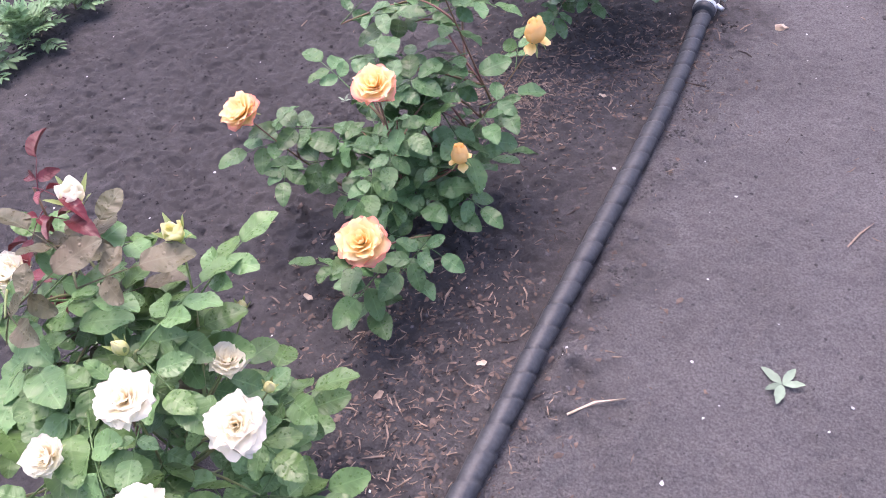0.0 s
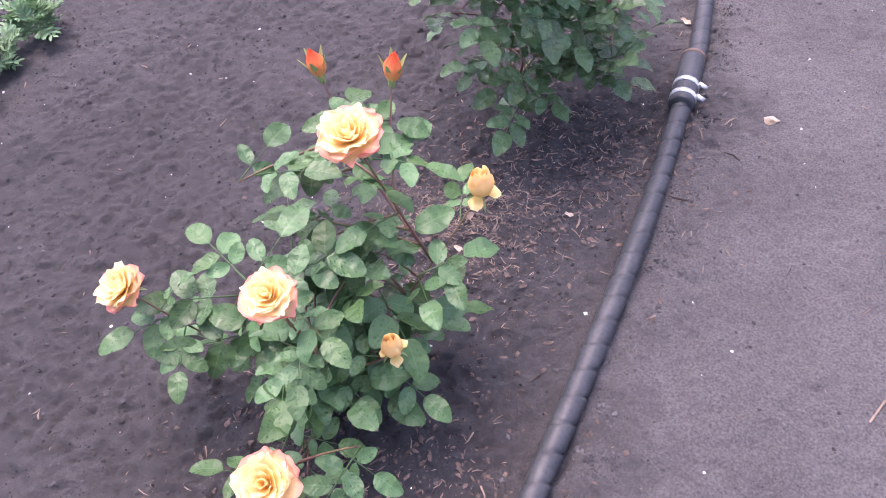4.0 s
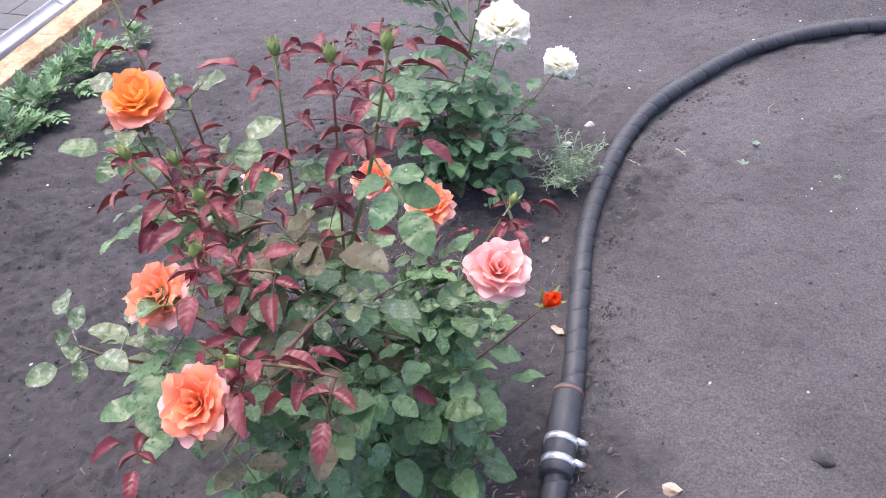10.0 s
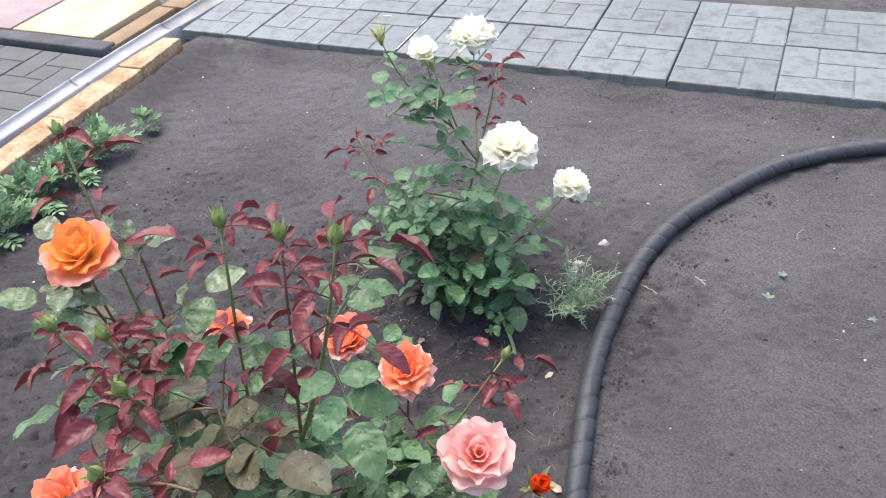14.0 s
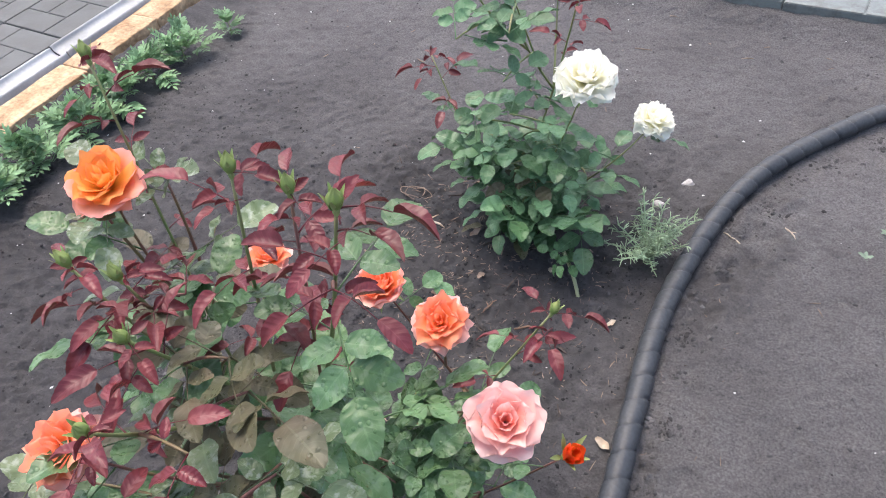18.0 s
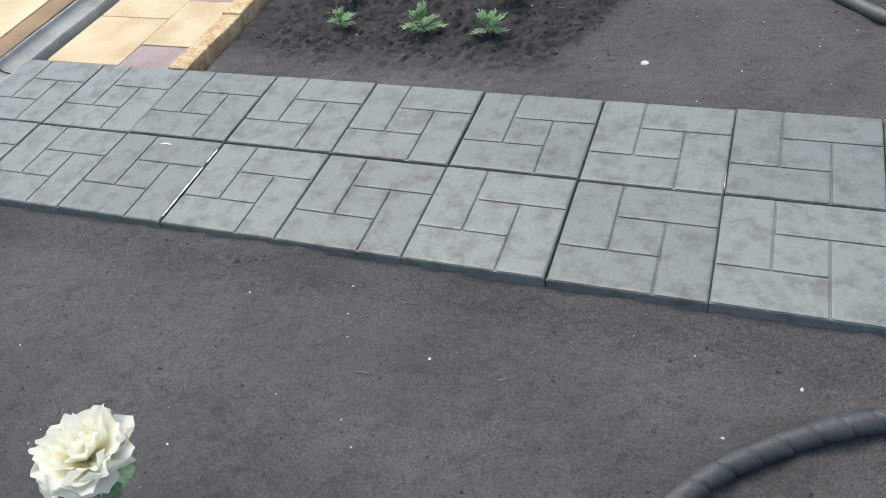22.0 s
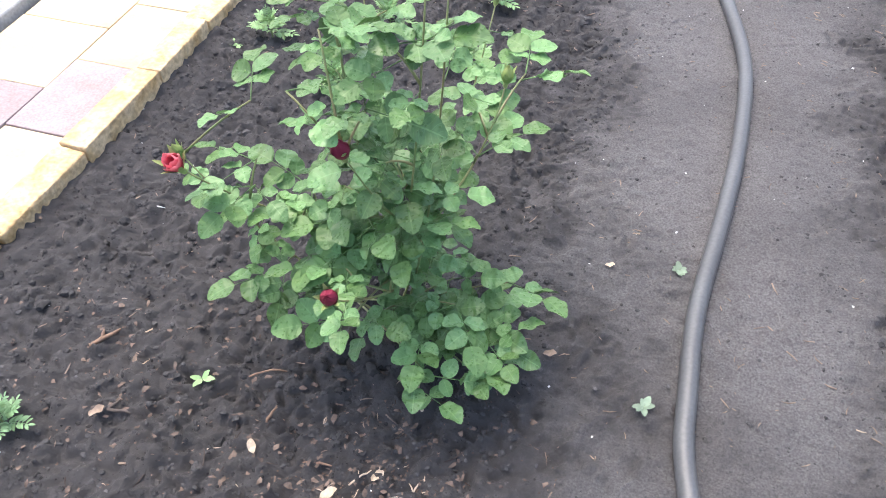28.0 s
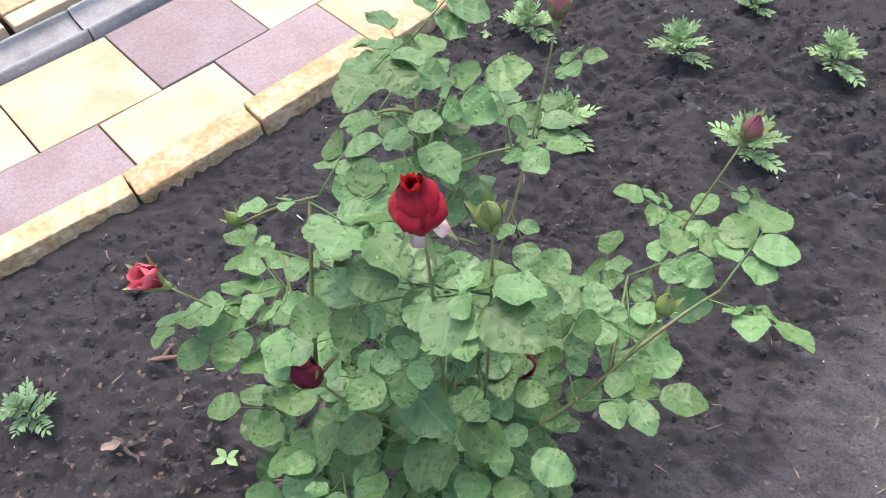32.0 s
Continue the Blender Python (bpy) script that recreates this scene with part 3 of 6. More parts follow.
# ---- leaves and flowers as shared meshes ----
def leaflet(length, width, fold, curl, teeth=11, tip=1.0, wave=0.0, seed=0):
    """One leaflet along +x: folded at the midrib, toothed at the margin, with raised panels between side veins."""
    rnd = random.Random(seed)
    rows = 2 * teeth
    verts, faces = [], []
    cross = (-1.0, -0.55, 0.0, 0.55, 1.0)
    for i in range(rows + 1):
        u = i / rows
        w = width * 0.5 * (math.sin(math.pi * min(1, u ** 0.9)) ** (0.56 if width > 0.5 * length else 0.84) if 0 < u < 1 else 0.02)
        w *= 1 - 0.16 * max(0, u - 0.78) * 4.5 * (tip - 0.5)
        saw = (1.018 if i % 2 else 0.985) if width > 0.5 * length else (1.05 if i % 2 else 0.96)
        for v in cross:
            e = saw if abs(v) == 1 else 1.0
            y = v * w * e
            x = u * length + abs(v) * length * (0.03 if width > 0.5 * length else 0.045) * (1 if i % 2 else 0.4)
            z = fold * abs(v) * w - curl * length * u * u + wave * w * math.sin(u * 9 + (1.5 if v > 0 else 0)) * abs(v)
            z += 0.03 * width * math.sin(u * teeth * 2.2) * (0.5 < abs(v) < 0.9)
            verts.append((x, y, z + rnd.uniform(-1, 1) * 0.002 * width))
    for i in range(rows):
        for k in range(4):
            a = i * 5 + k
            faces.append((a, a + 1, a + 6, a + 5))
    return verts, faces


def rose_leaf(size, pairs, mat, seed, broad=0.72, droop=0.25, fold=0.28, extra=0.0):
    """A compound rose leaf along +x: stalk, leaflets in pairs and one at the end."""
    rnd = random.Random(seed)
    stalk = size * (0.75 + 0.5 * pairs)
    axis = lambda u: Vector((u * stalk, 0, -droop * stalk * u * u * 0.6))
    pieces = [tube([axis(i / 5) for i in range(6)], [size * 0.022 * (1.25 - i / 7) for i in range(6)], 4)]
    for k in range(pairs):
        u = 0.45 + 0.5 * k / pairs
        for side in (-1, 1):
            s = size * (0.72 + 0.2 * k / max(1, pairs - 1)) * rnd.uniform(0.9, 1.08)
            g = leaflet(s, s * broad * rnd.uniform(0.92, 1.06), fold * rnd.uniform(0.3, 1.3), rnd.uniform(0.0, 0.28) + extra, 9, 1.1, rnd.uniform(0.03, 0.24), seed * 17 + k * 2 + side)
            m = Matrix.Translation(axis(u) + Vector((0, side * size * 0.03, 0))) @ Matrix.Rotation(side * radians(rnd.uniform(58, 78)), 4, "Z") @ Matrix.Rotation(radians(rnd.uniform(-14, 18)), 4, "Y") @ Matrix.Rotation(radians(rnd.uniform(-24, 24)), 4, "X")
            pieces.append(moved(g, m))
    g = leaflet(size, size * broad, fold * rnd.uniform(0.4, 1.2), rnd.uniform(0.08, 0.35) + extra, 10, 1.15, rnd.uniform(0.03, 0.22), seed * 17 + 99)
    pieces.append(moved(g, Matrix.Translation(axis(1.0)) @ Matrix.Rotation(radians(droop * 30), 4, "Y")))
    v, f = joined(pieces)
    us, vs = [0.0] * len(pieces[0][0]), [0.0] * len(pieces[0][0])
    for g in pieces[1:]:
        rows = len(g[0]) // 5
        for i in range(rows):
            us += [max(0.01, i / (rows - 1))] * 5
            vs += [1.0, 0.55, 0.0, 0.55, 1.0]
    me = mesh_of("rose_leaf", v, f, mat)
    for key, values in (("leaf_u", us), ("leaf_v", vs)):
        me.attributes.new(key, "FLOAT", "POINT").data.foreach_set("value", np.asarray(values, np.float32))
    return me


def petal(width, height, cup, flare, mat, seed, notch=0.0, crumple=0.0):
    """One petal standing on its foot, bulging to +x, with a rolled, slightly ragged rim."""
    rnd = random.Random(seed)
    nu, nv, verts, faces, rim = 8, 9, [], [], []
    ph = rnd.uniform(0, 6)
    for i in range(nu + 1):
        u = i / nu
        half = width * 0.5 * (0.30 + 0.70 * math.sin(min(1.0, u * 1.25) * math.pi / 2)) * (1 - 0.42 * (max(0, u - 0.74) / 0.26) ** 2)
        for k in range(nv):
            v = -1 + 2 * k / (nv - 1)
            y = half * v
            z = height * u * (1 - (0.15 + notch) * v * v * u) + height * 0.02 * math.sin(v * 7 + ph) * u ** 4 + height * 0.03 * (1 - abs(v)) ** 1.5 * u ** 5
            x = width * (cup * math.sin(u * math.pi * 0.62) - cup * 0.75 * v * v * (0.4 + 0.6 * u)) + flare * height * max(0, u - 0.5) ** 2 * (3.6 + 1.6 * v * v)
            x += width * 0.03 * math.sin(v * 5 + ph * 2) * u * u
            if crumple:
                x += width * crumple * (0.10 * math.sin(v * 3.6 + ph * 3) + 0.045 * math.sin(v * 7.5 + ph * 5 + u * 4)) * u ** 1.6
                z += height * crumple * (0.04 * math.sin(v * 5 + ph * 7) + 0.012 * math.sin(v * 13 + ph)) * u ** 3
            verts.append((x, y, z))
            rim.append(max(u, u * 0.8 + 0.35 * abs(v) * u))
    for i in range(nu):
        for k in range(nv - 1):
            a = i * nv + k
            faces.append((a, a + 1, a + nv + 1, a + nv))
    return mesh_of("petal", verts, faces, mat, True, ("rim", rim))


def wrapped_petal(radius, height, span, mat, seed, roll, top=0.48, crumple=1.0):
    """A crumpled petal wrapped round an egg-shaped bloom or bud."""
    nu, nv, verts, faces, rim = 12, 13, [], [], []
    off = Vector((seed * 3.7, seed * 1.9, seed * 5.3))
    for i in range(nu + 1):
        u = i / nu
        belly = float(np.interp(u, (0, 0.08, 0.2, 0.38, 0.55, 0.75, 0.9, 1.0), (0.2, 0.52, 0.82, 0.98, 1.0, 0.63 + 0.44 * top, 0.24 + 0.79 * top, top)))
        for k in range(nv):
            v = -1 + 2 * k / (nv - 1)
            a = v * span
            z = height * u * (1 - 0.13 * v ** 4 * u) + height * 0.03 * math.sin(v * 6 + seed) * u ** 4
            p = Vector((math.cos(a), math.sin(a), z * 2.0))
            r = radius * belly * (1 + 0.04 * v + crumple * (0.13 * noise.noise(p * 2.1 + off) + 0.07 * noise.noise(p * 5.0 + off))) + roll * max(0.0, u - 0.84) ** 1.5 * 6 * (0.6 + 0.5 * v * v)
            verts.append((r * math.cos(a), r * math.sin(a), z))
            rim.append(max(u, 0.94 * abs(v) * min(1.0, u * 2.5)))
    for i in range(nu):
        for k in range(nv - 1):
            a = i * nv + k
            faces.append((a, a + 1, a + nv + 1, a + nv))
    return mesh_of("petal", verts, faces, mat, True, ("rim", rim))


def calyx(size):
    """The green hip under a flower."""
    ring, verts, faces = 8, [], []
    prof = [(0.05, -0.34), (0.10, -0.26), (0.13, -0.16), (0.12, -0.06), (0.16, 0.0), (0.02, 0.03)]
    for r, z in prof:
        for k in range(ring):
            a = 2 * math.pi * k / ring
            verts.append((r * size * math.cos(a), r * size * math.sin(a), z * size))
    for i in range(len(prof) - 1):
        for k in range(ring):
            l = (k + 1) % ring
            faces.append((i * ring + k, i * ring + l, (i + 1) * ring + l, (i + 1) * ring + k))
    return mesh_of("calyx", verts, faces, SEPAL)


def sepal(length, curl):
    v, f = leaflet(length, length * 0.21, 0.25, curl, 4, 1.2)
    return mesh_of("sepal", v, f, SEPAL)


FLOWER_RINGS = [  # number, tilt, width, height, cup, flare, foot
    (5, 54, 0.70, 0.42, 0.24, 0.30, 0.045),
    (5, 39, 0.66, 0.45, 0.27, 0.27, 0.045),
    (5, 28, 0.56, 0.47, 0.29, 0.26, 0.042),
    (5, 20, 0.45, 0.47, 0.31, 0.19, 0.037),
    (5, 13, 0.35, 0.45, 0.32, 0.13, 0.030),
    (4, 9, 0.25, 0.43, 0.30, 0.08, 0.020),
    (4, 2, 0.16, 0.41, 0.28, 0.03, 0.010)]
FULL_RINGS = [
    (6, 72, 0.60, 0.42, 0.22, 0.16, 0.05), (6, 56, 0.58, 0.44, 0.25, 0.14, 0.05), (6, 43, 0.52, 0.45, 0.27, 0.12, 0.045), (6, 31, 0.44, 0.45, 0.28, 0.10, 0.04),
    (6, 21, 0.36, 0.45, 0.28, 0.08, 0.03), (5, 12, 0.27, 0.44, 0.26, 0.06, 0.02), (5, 4, 0.18, 0.43, 0.24, 0.04, 0.012)]
SETS = {}


def flower_set(kind, style):
    """Shared petals of one kind of flower, of size 1."""
    if (kind, style) not in SETS:
        inner, outer = PETAL[kind], PETAL.get(kind + "_outer", PETAL[kind])
        if style == "globe":
            rings = [(3, 0, 0.0, [wrapped_petal(0.43, 0.90 + 0.06 * j, 1.25, outer, 3 + j, 0.05, 0.46, 1.4) for j in range(3)]),
                     (3, 0, 0.0, [wrapped_petal(0.37, 1.04 + 0.05 * j, 1.2, outer, 13 + j, 0.04) for j in range(3)]),
                     (3, 0, 0.0, [wrapped_petal(0.29, 1.12 + 0.05 * j, 1.2, inner, 23 + j, 0.03) for j in range(3)]),
                     (3, 0, 0.0, [wrapped_petal(0.19, 1.18 + 0.05 * j, 1.2, inner, 33 + j, 0.03) for j in range(3)]),
                     (3, 118, 0.10, [petal(0.46, 0.36, 0.18, 0.25, PETAL[kind + "_pale"], 50 + j, 0.05, 1.0) for j in range(3)])]
            SETS[kind, style] = rings, calyx(1.0), sepal(0.62, 0.5)
            return SETS[kind, style]
        if style == "half":
            rings = [(3, 0, 0.0, [wrapped_petal(0.36, 0.74 + 0.05 * j, 1.25, inner, 3 + j, 0.10, 0.62, 0.6) for j in range(3)]),
                     (3, 0, 0.0, [wrapped_petal(0.30, 0.84 + 0.04 * j, 1.2, inner, 13 + j, 0.07, 0.62, 0.6) for j in range(3)]),
                     (3, 0, 0.0, [wrapped_petal(0.22, 0.88 + 0.04 * j, 1.2, inner, 23 + j, 0.05, 0.6, 0.6) for j in range(3)]),
                     (3, 0, 0.0, [wrapped_petal(0.13, 0.90 + 0.04 * j, 1.2, inner, 33 + j, 0.03, 0.6, 0.6) for j in range(3)]),
                     (3, 76, 0.12, [petal(0.46, 0.40, 0.2, 0.3, inner, 50 + j, 0.05, 0.7) for j in range(3)])]
            SETS[kind, style] = rings, calyx(1.0), sepal(0.45, 0.4)
            return SETS[kind, style]
        squeeze = {"open": 1.0, "loose": 1.02, "cup": 0.72, "full": 1.0}[style]
        rings = []
        for i, (n, tilt, w, h, cup, flare, foot) in enumerate(FULL_RINGS if style == "full" else FLOWER_RINGS):
            k = 1.2 if style == "loose" else 1.0
            meshes = [petal(w, h, cup, flare * (0.1 + squeeze * 0.95) * k, outer if i < 2 else inner, 10 * i + j, 0.06 if style == "loose" else 0.0, {"loose": 0.8, "full": 1.0}.get(style, 0.5)) for j in range(3)]
            rings.append((n, tilt * squeeze, foot, meshes))
        SETS[kind, style] = rings, calyx(1.0), sepal(0.34, 0.3)
    return SETS[kind, style]


def add_flower(bush, place, axis, size, kind, style, seed, label):
    rnd = random.Random(seed)
    rings, hip, sep = flower_set(kind, style)
    turn = Vector(axis).normalized().to_track_quat("Z", "Y").to_matrix().to_4x4()
    m = Matrix.Translation(place) @ turn @ Matrix.Rotation(rnd.uniform(0, 6.28), 4, "Z") @ Matrix.Scale(size, 4)
    ob = part("flower", hip, bush, label, m)
    start = 0.0
    for n, tilt, foot, meshes in rings:
        start += rnd.uniform(0.4, 0.9)
        for k in range(n):
            a = start + 2 * math.pi * k / n + rnd.uniform(-0.16, 0.16)
            t = max(-4, tilt + rnd.uniform(-9, 9) * (0.3 if tilt < 10 else 1.6 if tilt > 60 else 1.0))
            pm = Matrix.Rotation(a, 4, "Z") @ Matrix.Translation((foot, 0, 0)) @ Matrix.Rotation(radians(t), 4, "Y") @ Matrix.Rotation(radians(rnd.uniform(-7, 7)), 4, "Z") @ Matrix.Scale(rnd.uniform(0.92, 1.07), 4)
            part("petal", meshes[rnd.randrange(3)], ob, "", pm)
    for k in range(5):
        part("sepal", sep, ob, "", Matrix.Rotation(k * 1.2566 + 0.3, 4, "Z") @ Matrix.Translation((0.12, 0, -0.02)) @ Matrix.Rotation(radians(25 + rnd.uniform(-15, 25)), 4, "Y"))
    return ob


BUDS = {}


def add_bud(bush, place, axis, size, kind, seed, label, open_=0.3):
    """A pointed bud: wrapped petals in a cup of sepals."""
    rnd = random.Random(seed)
    key = kind, open_
    if key not in BUDS:
        mat = PETAL[kind]
        if open_ > 0.1:
            coats = [petal(0.64, 0.92 - 0.05 * i, 0.36, 0.02 + open_ * 0.25 * (i < 2), mat, 40 + i) for i in range(3)]
        else:
            coats = [wrapped_petal(0.235 + 0.025 * i, 1.04 - 0.05 * i, 1.5, mat, 60 + i, 0.012, 0.04, 0.7) for i in range(3)]
        BUDS[key] = coats, calyx(1.0), sepal(0.92, 0.10)
    petals, hip, sep = BUDS[key]
    turn = Vector(axis).normalized().to_track_quat("Z", "Y").to_matrix().to_4x4()
    ob = part("bud", hip, bush, label, Matrix.Translation(place) @ turn @ Matrix.Rotation(rnd.uniform(0, 6), 4, "Z") @ Matrix.Scale(size, 4))
    for k in range(7):
        tilt = (-3 if k < 4 else 3) + open_ * (10 if k >= 4 else 2) - 4
        part("petal", petals[k % 3], ob, "", Matrix.Rotation(k * 2.39, 4, "Z") @ Matrix.Translation((0.015 + 0.012 * k if open_ > 0.1 else 0.004 * k, 0, -0.01)) @ Matrix.Rotation(radians(tilt if open_ > 0.1 else 0.4 * k), 4, "Y"))
    for k in range(5):
        part("sepal", sep, ob, "", Matrix.Rotation(k * 1.2566, 4, "Z") @ Matrix.Translation((0.155, 0, -0.02)) @ Matrix.Rotation(radians(-78 + open_ * 75 * rnd.uniform(0.3, 1.4)), 4, "Y"))
    return ob


LEAF_SETS = {}


def leaf_set(mat, size, pairs=2, broad=0.72, droop=0.14, fold=0.28, extra=0.0):
    key = mat.name, size, pairs, broad
    if key not in LEAF_SETS:
        LEAF_SETS[key] = [rose_leaf(size, pairs if i % 3 else max(1, pairs - 1), mat, i + 1, broad, droop * (0.5 + 0.3 * i), fold, extra) for i in range(5)]
    return LEAF_SETS[key]


def add_leaf(bush, meshes, place, azimuth, lift, scale, rnd, label=""):
    m = Matrix.Translation(place) @ Matrix.Rotation(azimuth, 4, "Z") @ Matrix.Rotation(-lift, 4, "Y") @ Matrix.Rotation(rnd.uniform(-0.6, 0.6), 4, "X") @ Matrix.Scale(scale, 4)
    return part("leaf", meshes[rnd.randrange(len(meshes))], bush, label, m)


def add_cane(bush, foot, tip, rnd, mat, meshes, thick=0.0042, bow=0.35, first=0.35, spacing=0.05, last=0.93, scale=1.0, young=None, young_from=2.0, canes=None):
    """A cane from foot to tip in the bush's own frame, with leaves round it. Returns the direction at its tip."""
    foot, tip = Vector(foot), Vector(tip)
    out = Vector((tip.x - foot.x, tip.y - foot.y, 0))
    mid = foot + out * (0.5 + bow * 0.5) + Vector((rnd.uniform(-0.02, 0.02), rnd.uniform(-0.02, 0.02), (tip.z - foot.z) * (0.5 - bow * 0.3)))
    pts = curve_points(foot, mid, tip, 12)
    rad = [thick * (1.15 - 0.6 * i / 11) for i in range(12)]
    v, f = tube(pts, rad, 6)
    part("cane", mesh_of("cane", v, f, mat), bush)
    if canes is not None:
        canes.append(pts)
    length = sum((pts[i + 1] - pts[i]).length for i in range(11))
    count = max(1, int(length * (last - first) / spacing))
    ang = rnd.uniform(0, 6.28)
    for i in range(count):
        u = first + (last - first) * (i + rnd.uniform(0.2, 0.8)) / count
        j = min(10, int(u * 11))
        p = pts[j].lerp(pts[j + 1], u * 11 - j)
        ang += 2.4 + rnd.uniform(-0.4, 0.4)
        if young and u > young_from:
            add_leaf(bush, young, p, ang, rnd.uniform(0.15, 0.85), scale * rnd.uniform(0.75, 1.1), rnd, "dark red young leaf")
        else:
            add_leaf(bush, meshes, p, ang, rnd.uniform(-0.1, 0.7), scale * rnd.uniform(0.8, 1.15) * (1.0 if u < 0.8 else 0.85), rnd)
    return (pts[-1] - pts[-3]).normalized()


def fork(canes, p, low, high, fall, steep):
    """The point on the canes from which a shoot to p springs."""
    flat = lambda q: math.hypot(q.x - p.x, q.y - p.y)
    best = [q for pts in canes for q in pts[low:high] if q.z < p.z * fall + 0.01 and p.z - q.z > steep * flat(q) - 0.02]
    return min(best, key=lambda q: (q - p).length + 0.4 * flat(q)) if best else Vector((0.0, 0.0, 0.01))


def add_spray(bush, tip, meshes, reach, rnd, mat, canes, label="", extra=1):
    """A side twig whose leaf ends at tip, with a further leaf or two at its node."""
    flat = Vector((tip.x, tip.y, 0))
    az = (math.atan2(flat.y, flat.x) if flat.length > 0.05 else rnd.uniform(0, 6.28)) + rnd.uniform(-0.7, 0.7)
    lift = rnd.uniform(0.0, 0.45)
    way = Vector((math.cos(az) * math.cos(lift), math.sin(az) * math.cos(lift), math.sin(lift)))
    node = tip - way * reach
    node.z = max(node.z, 0.03)
    root = fork(canes, node, 2, 12, 0.97, 0.15)
    v, f = tube(curve_points(root, (root + node) / 2 + Vector((0, 0, 0.012)), node, 6), [0.0024, 0.0022, 0.002, 0.0018, 0.0016, 0.0014], 5)
    part("twig", mesh_of("twig", v, f, mat), bush)
    add_leaf(bush, meshes, node, az, lift, rnd.uniform(0.88, 1.1), rnd, label)
    for k in range(extra):
        add_leaf(bush, meshes, root.lerp(node, rnd.uniform(0.55, 1.0)), az + rnd.choice((-1, 1)) * rnd.uniform(0.9, 2.3), rnd.uniform(-0.1, 0.5), rnd.uniform(0.7, 0.98), rnd, label)


def rose(key, label, blooms, shoots, sprays, fills, leaf_size, pairs, broad, seed, mats):
    """A rose bush. blooms: tip, kind, style, size, label; shoots: leafy tips without a bloom, with their look;
    sprays: by look, the tips of its leafy side twigs; fills: centre, radii and number of the short side shoots that make up its body."""
    rnd = random.Random(seed)
    bx, by = ROSES[key]
    base = Vector((bx, by, float(ground_height(bx, by))))
    bush = thing("rose_bush", base, label, "rose bush", "rose bushes in the bed")
    green = leaf_set(LEAF[key], leaf_size, pairs, broad)
    red = leaf_set(LEAF_RED, leaf_size * 0.72, 1, 0.52, 0.4, 0.9, 0.28)
    bronze = leaf_set(LEAF_BRONZE, leaf_size * (1.1 if key == "coral" else 1.0), 1, 0.66)
    pale = leaf_set(LEAF_PALE, leaf_size * 0.9, 1, broad)
    canes = []

    def start(p):
        if len(canes) < 3:
            return Vector((rnd.uniform(-0.025, 0.025), rnd.uniform(-0.025, 0.025), -0.01))
        return fork(canes, p, 2, 8, 0.65, 0.9)

    for tip, look_ in shoots:
        p = Vector(tip) - base
        if look_ != "red":
            p = Vector((p.x * 0.84, p.y * 0.84, p.z * 0.97))
        if look_ == "red":
            d = add_cane(bush, start(p), p, rnd, STEM_GREEN if rnd.random() < 0.7 else mats[1], green if key != "coral" or rnd.random() < 0.75 else bronze, 0.0029, 0.2, 0.45, 0.032, 0.97, young=red, young_from=0.70, canes=canes)
            for i in range(3):
                add_leaf(bush, red, p - Vector((0, 0, 0.016 * i)), i * 2.4 + rnd.uniform(-0.5, 0.5), rnd.uniform(0.1, 0.9), rnd.uniform(0.6, 1.0), rnd, "dark red young leaf")
            if key == "coral":
                add_bud(bush, p, (d + Vector((0, 0, 0.6))).normalized(), 0.023, "green_bud", rnd.randrange(999), "tight green bud", 0.05)
        else:
            use = {"green": green, "bronze": bronze, "pale": pale}[look_]
            add_cane(bush, start(p), p, rnd, mats[0], use, 0.0028, 0.35, 0.35, 0.04, 1.0, canes=canes)
            for i in range(2):
                add_leaf(bush, use, p, rnd.uniform(0, 6.28), rnd.uniform(0.1, 0.7), rnd.uniform(0.7, 1.0), rnd)
    for tip, kind, style, size, text in blooms:
        p = Vector(tip) - base
        size = size * ((0.62 if key == "white" else 0.86 if key == "cream" else 0.75) if style in ("open", "loose", "cup", "full") else 0.8 if key == "white" else 1.0)
        below = p - Vector((0, 0, size * (0.18 if style != "bud" else 0.3)))
        d = add_cane(bush, start(below), below, rnd, mats[0], green, 0.0022, 0.3, 0.42, 0.065, 0.95, 0.85, canes=canes)
        d = (d * 0.6 + Vector((rnd.uniform(-0.12, 0.12) + 0.12, rnd.uniform(-0.12, 0.12) - 0.26, 0.6))).normalized()
        if style in ("globe", "half"):
            d = Vector((0.05, -0.12, 1.0)).normalized()
        if style == "bud":
            add_bud(bush, below, d, size, kind, rnd.randrange(999), text)
        elif style == "tight":
            add_bud(bush, below, d, size, kind, rnd.randrange(999), text, 0.05)
        else:
            add_flower(bush, below, d, size, kind, style, rnd.randrange(999), text)
    for look_, tips in sprays.items():
        use, text = {"green": (green, ""), "bronze": (bronze, "bronze mottled leaf"), "pale": (pale, "pale mottled leaf"), "red": (red, "dark red young leaf")}[look_]
        for tip in tips:
            reach = leaf_size * (0.75 + 0.5 * pairs + 0.35) if look_ == "green" else leaf_size * 1.2
            add_spray(bush, Vector(tip) - base, use, reach, rnd, mats[0], canes, text, 2 if key == "crimson" and tip[2] < 0.42 else 1)
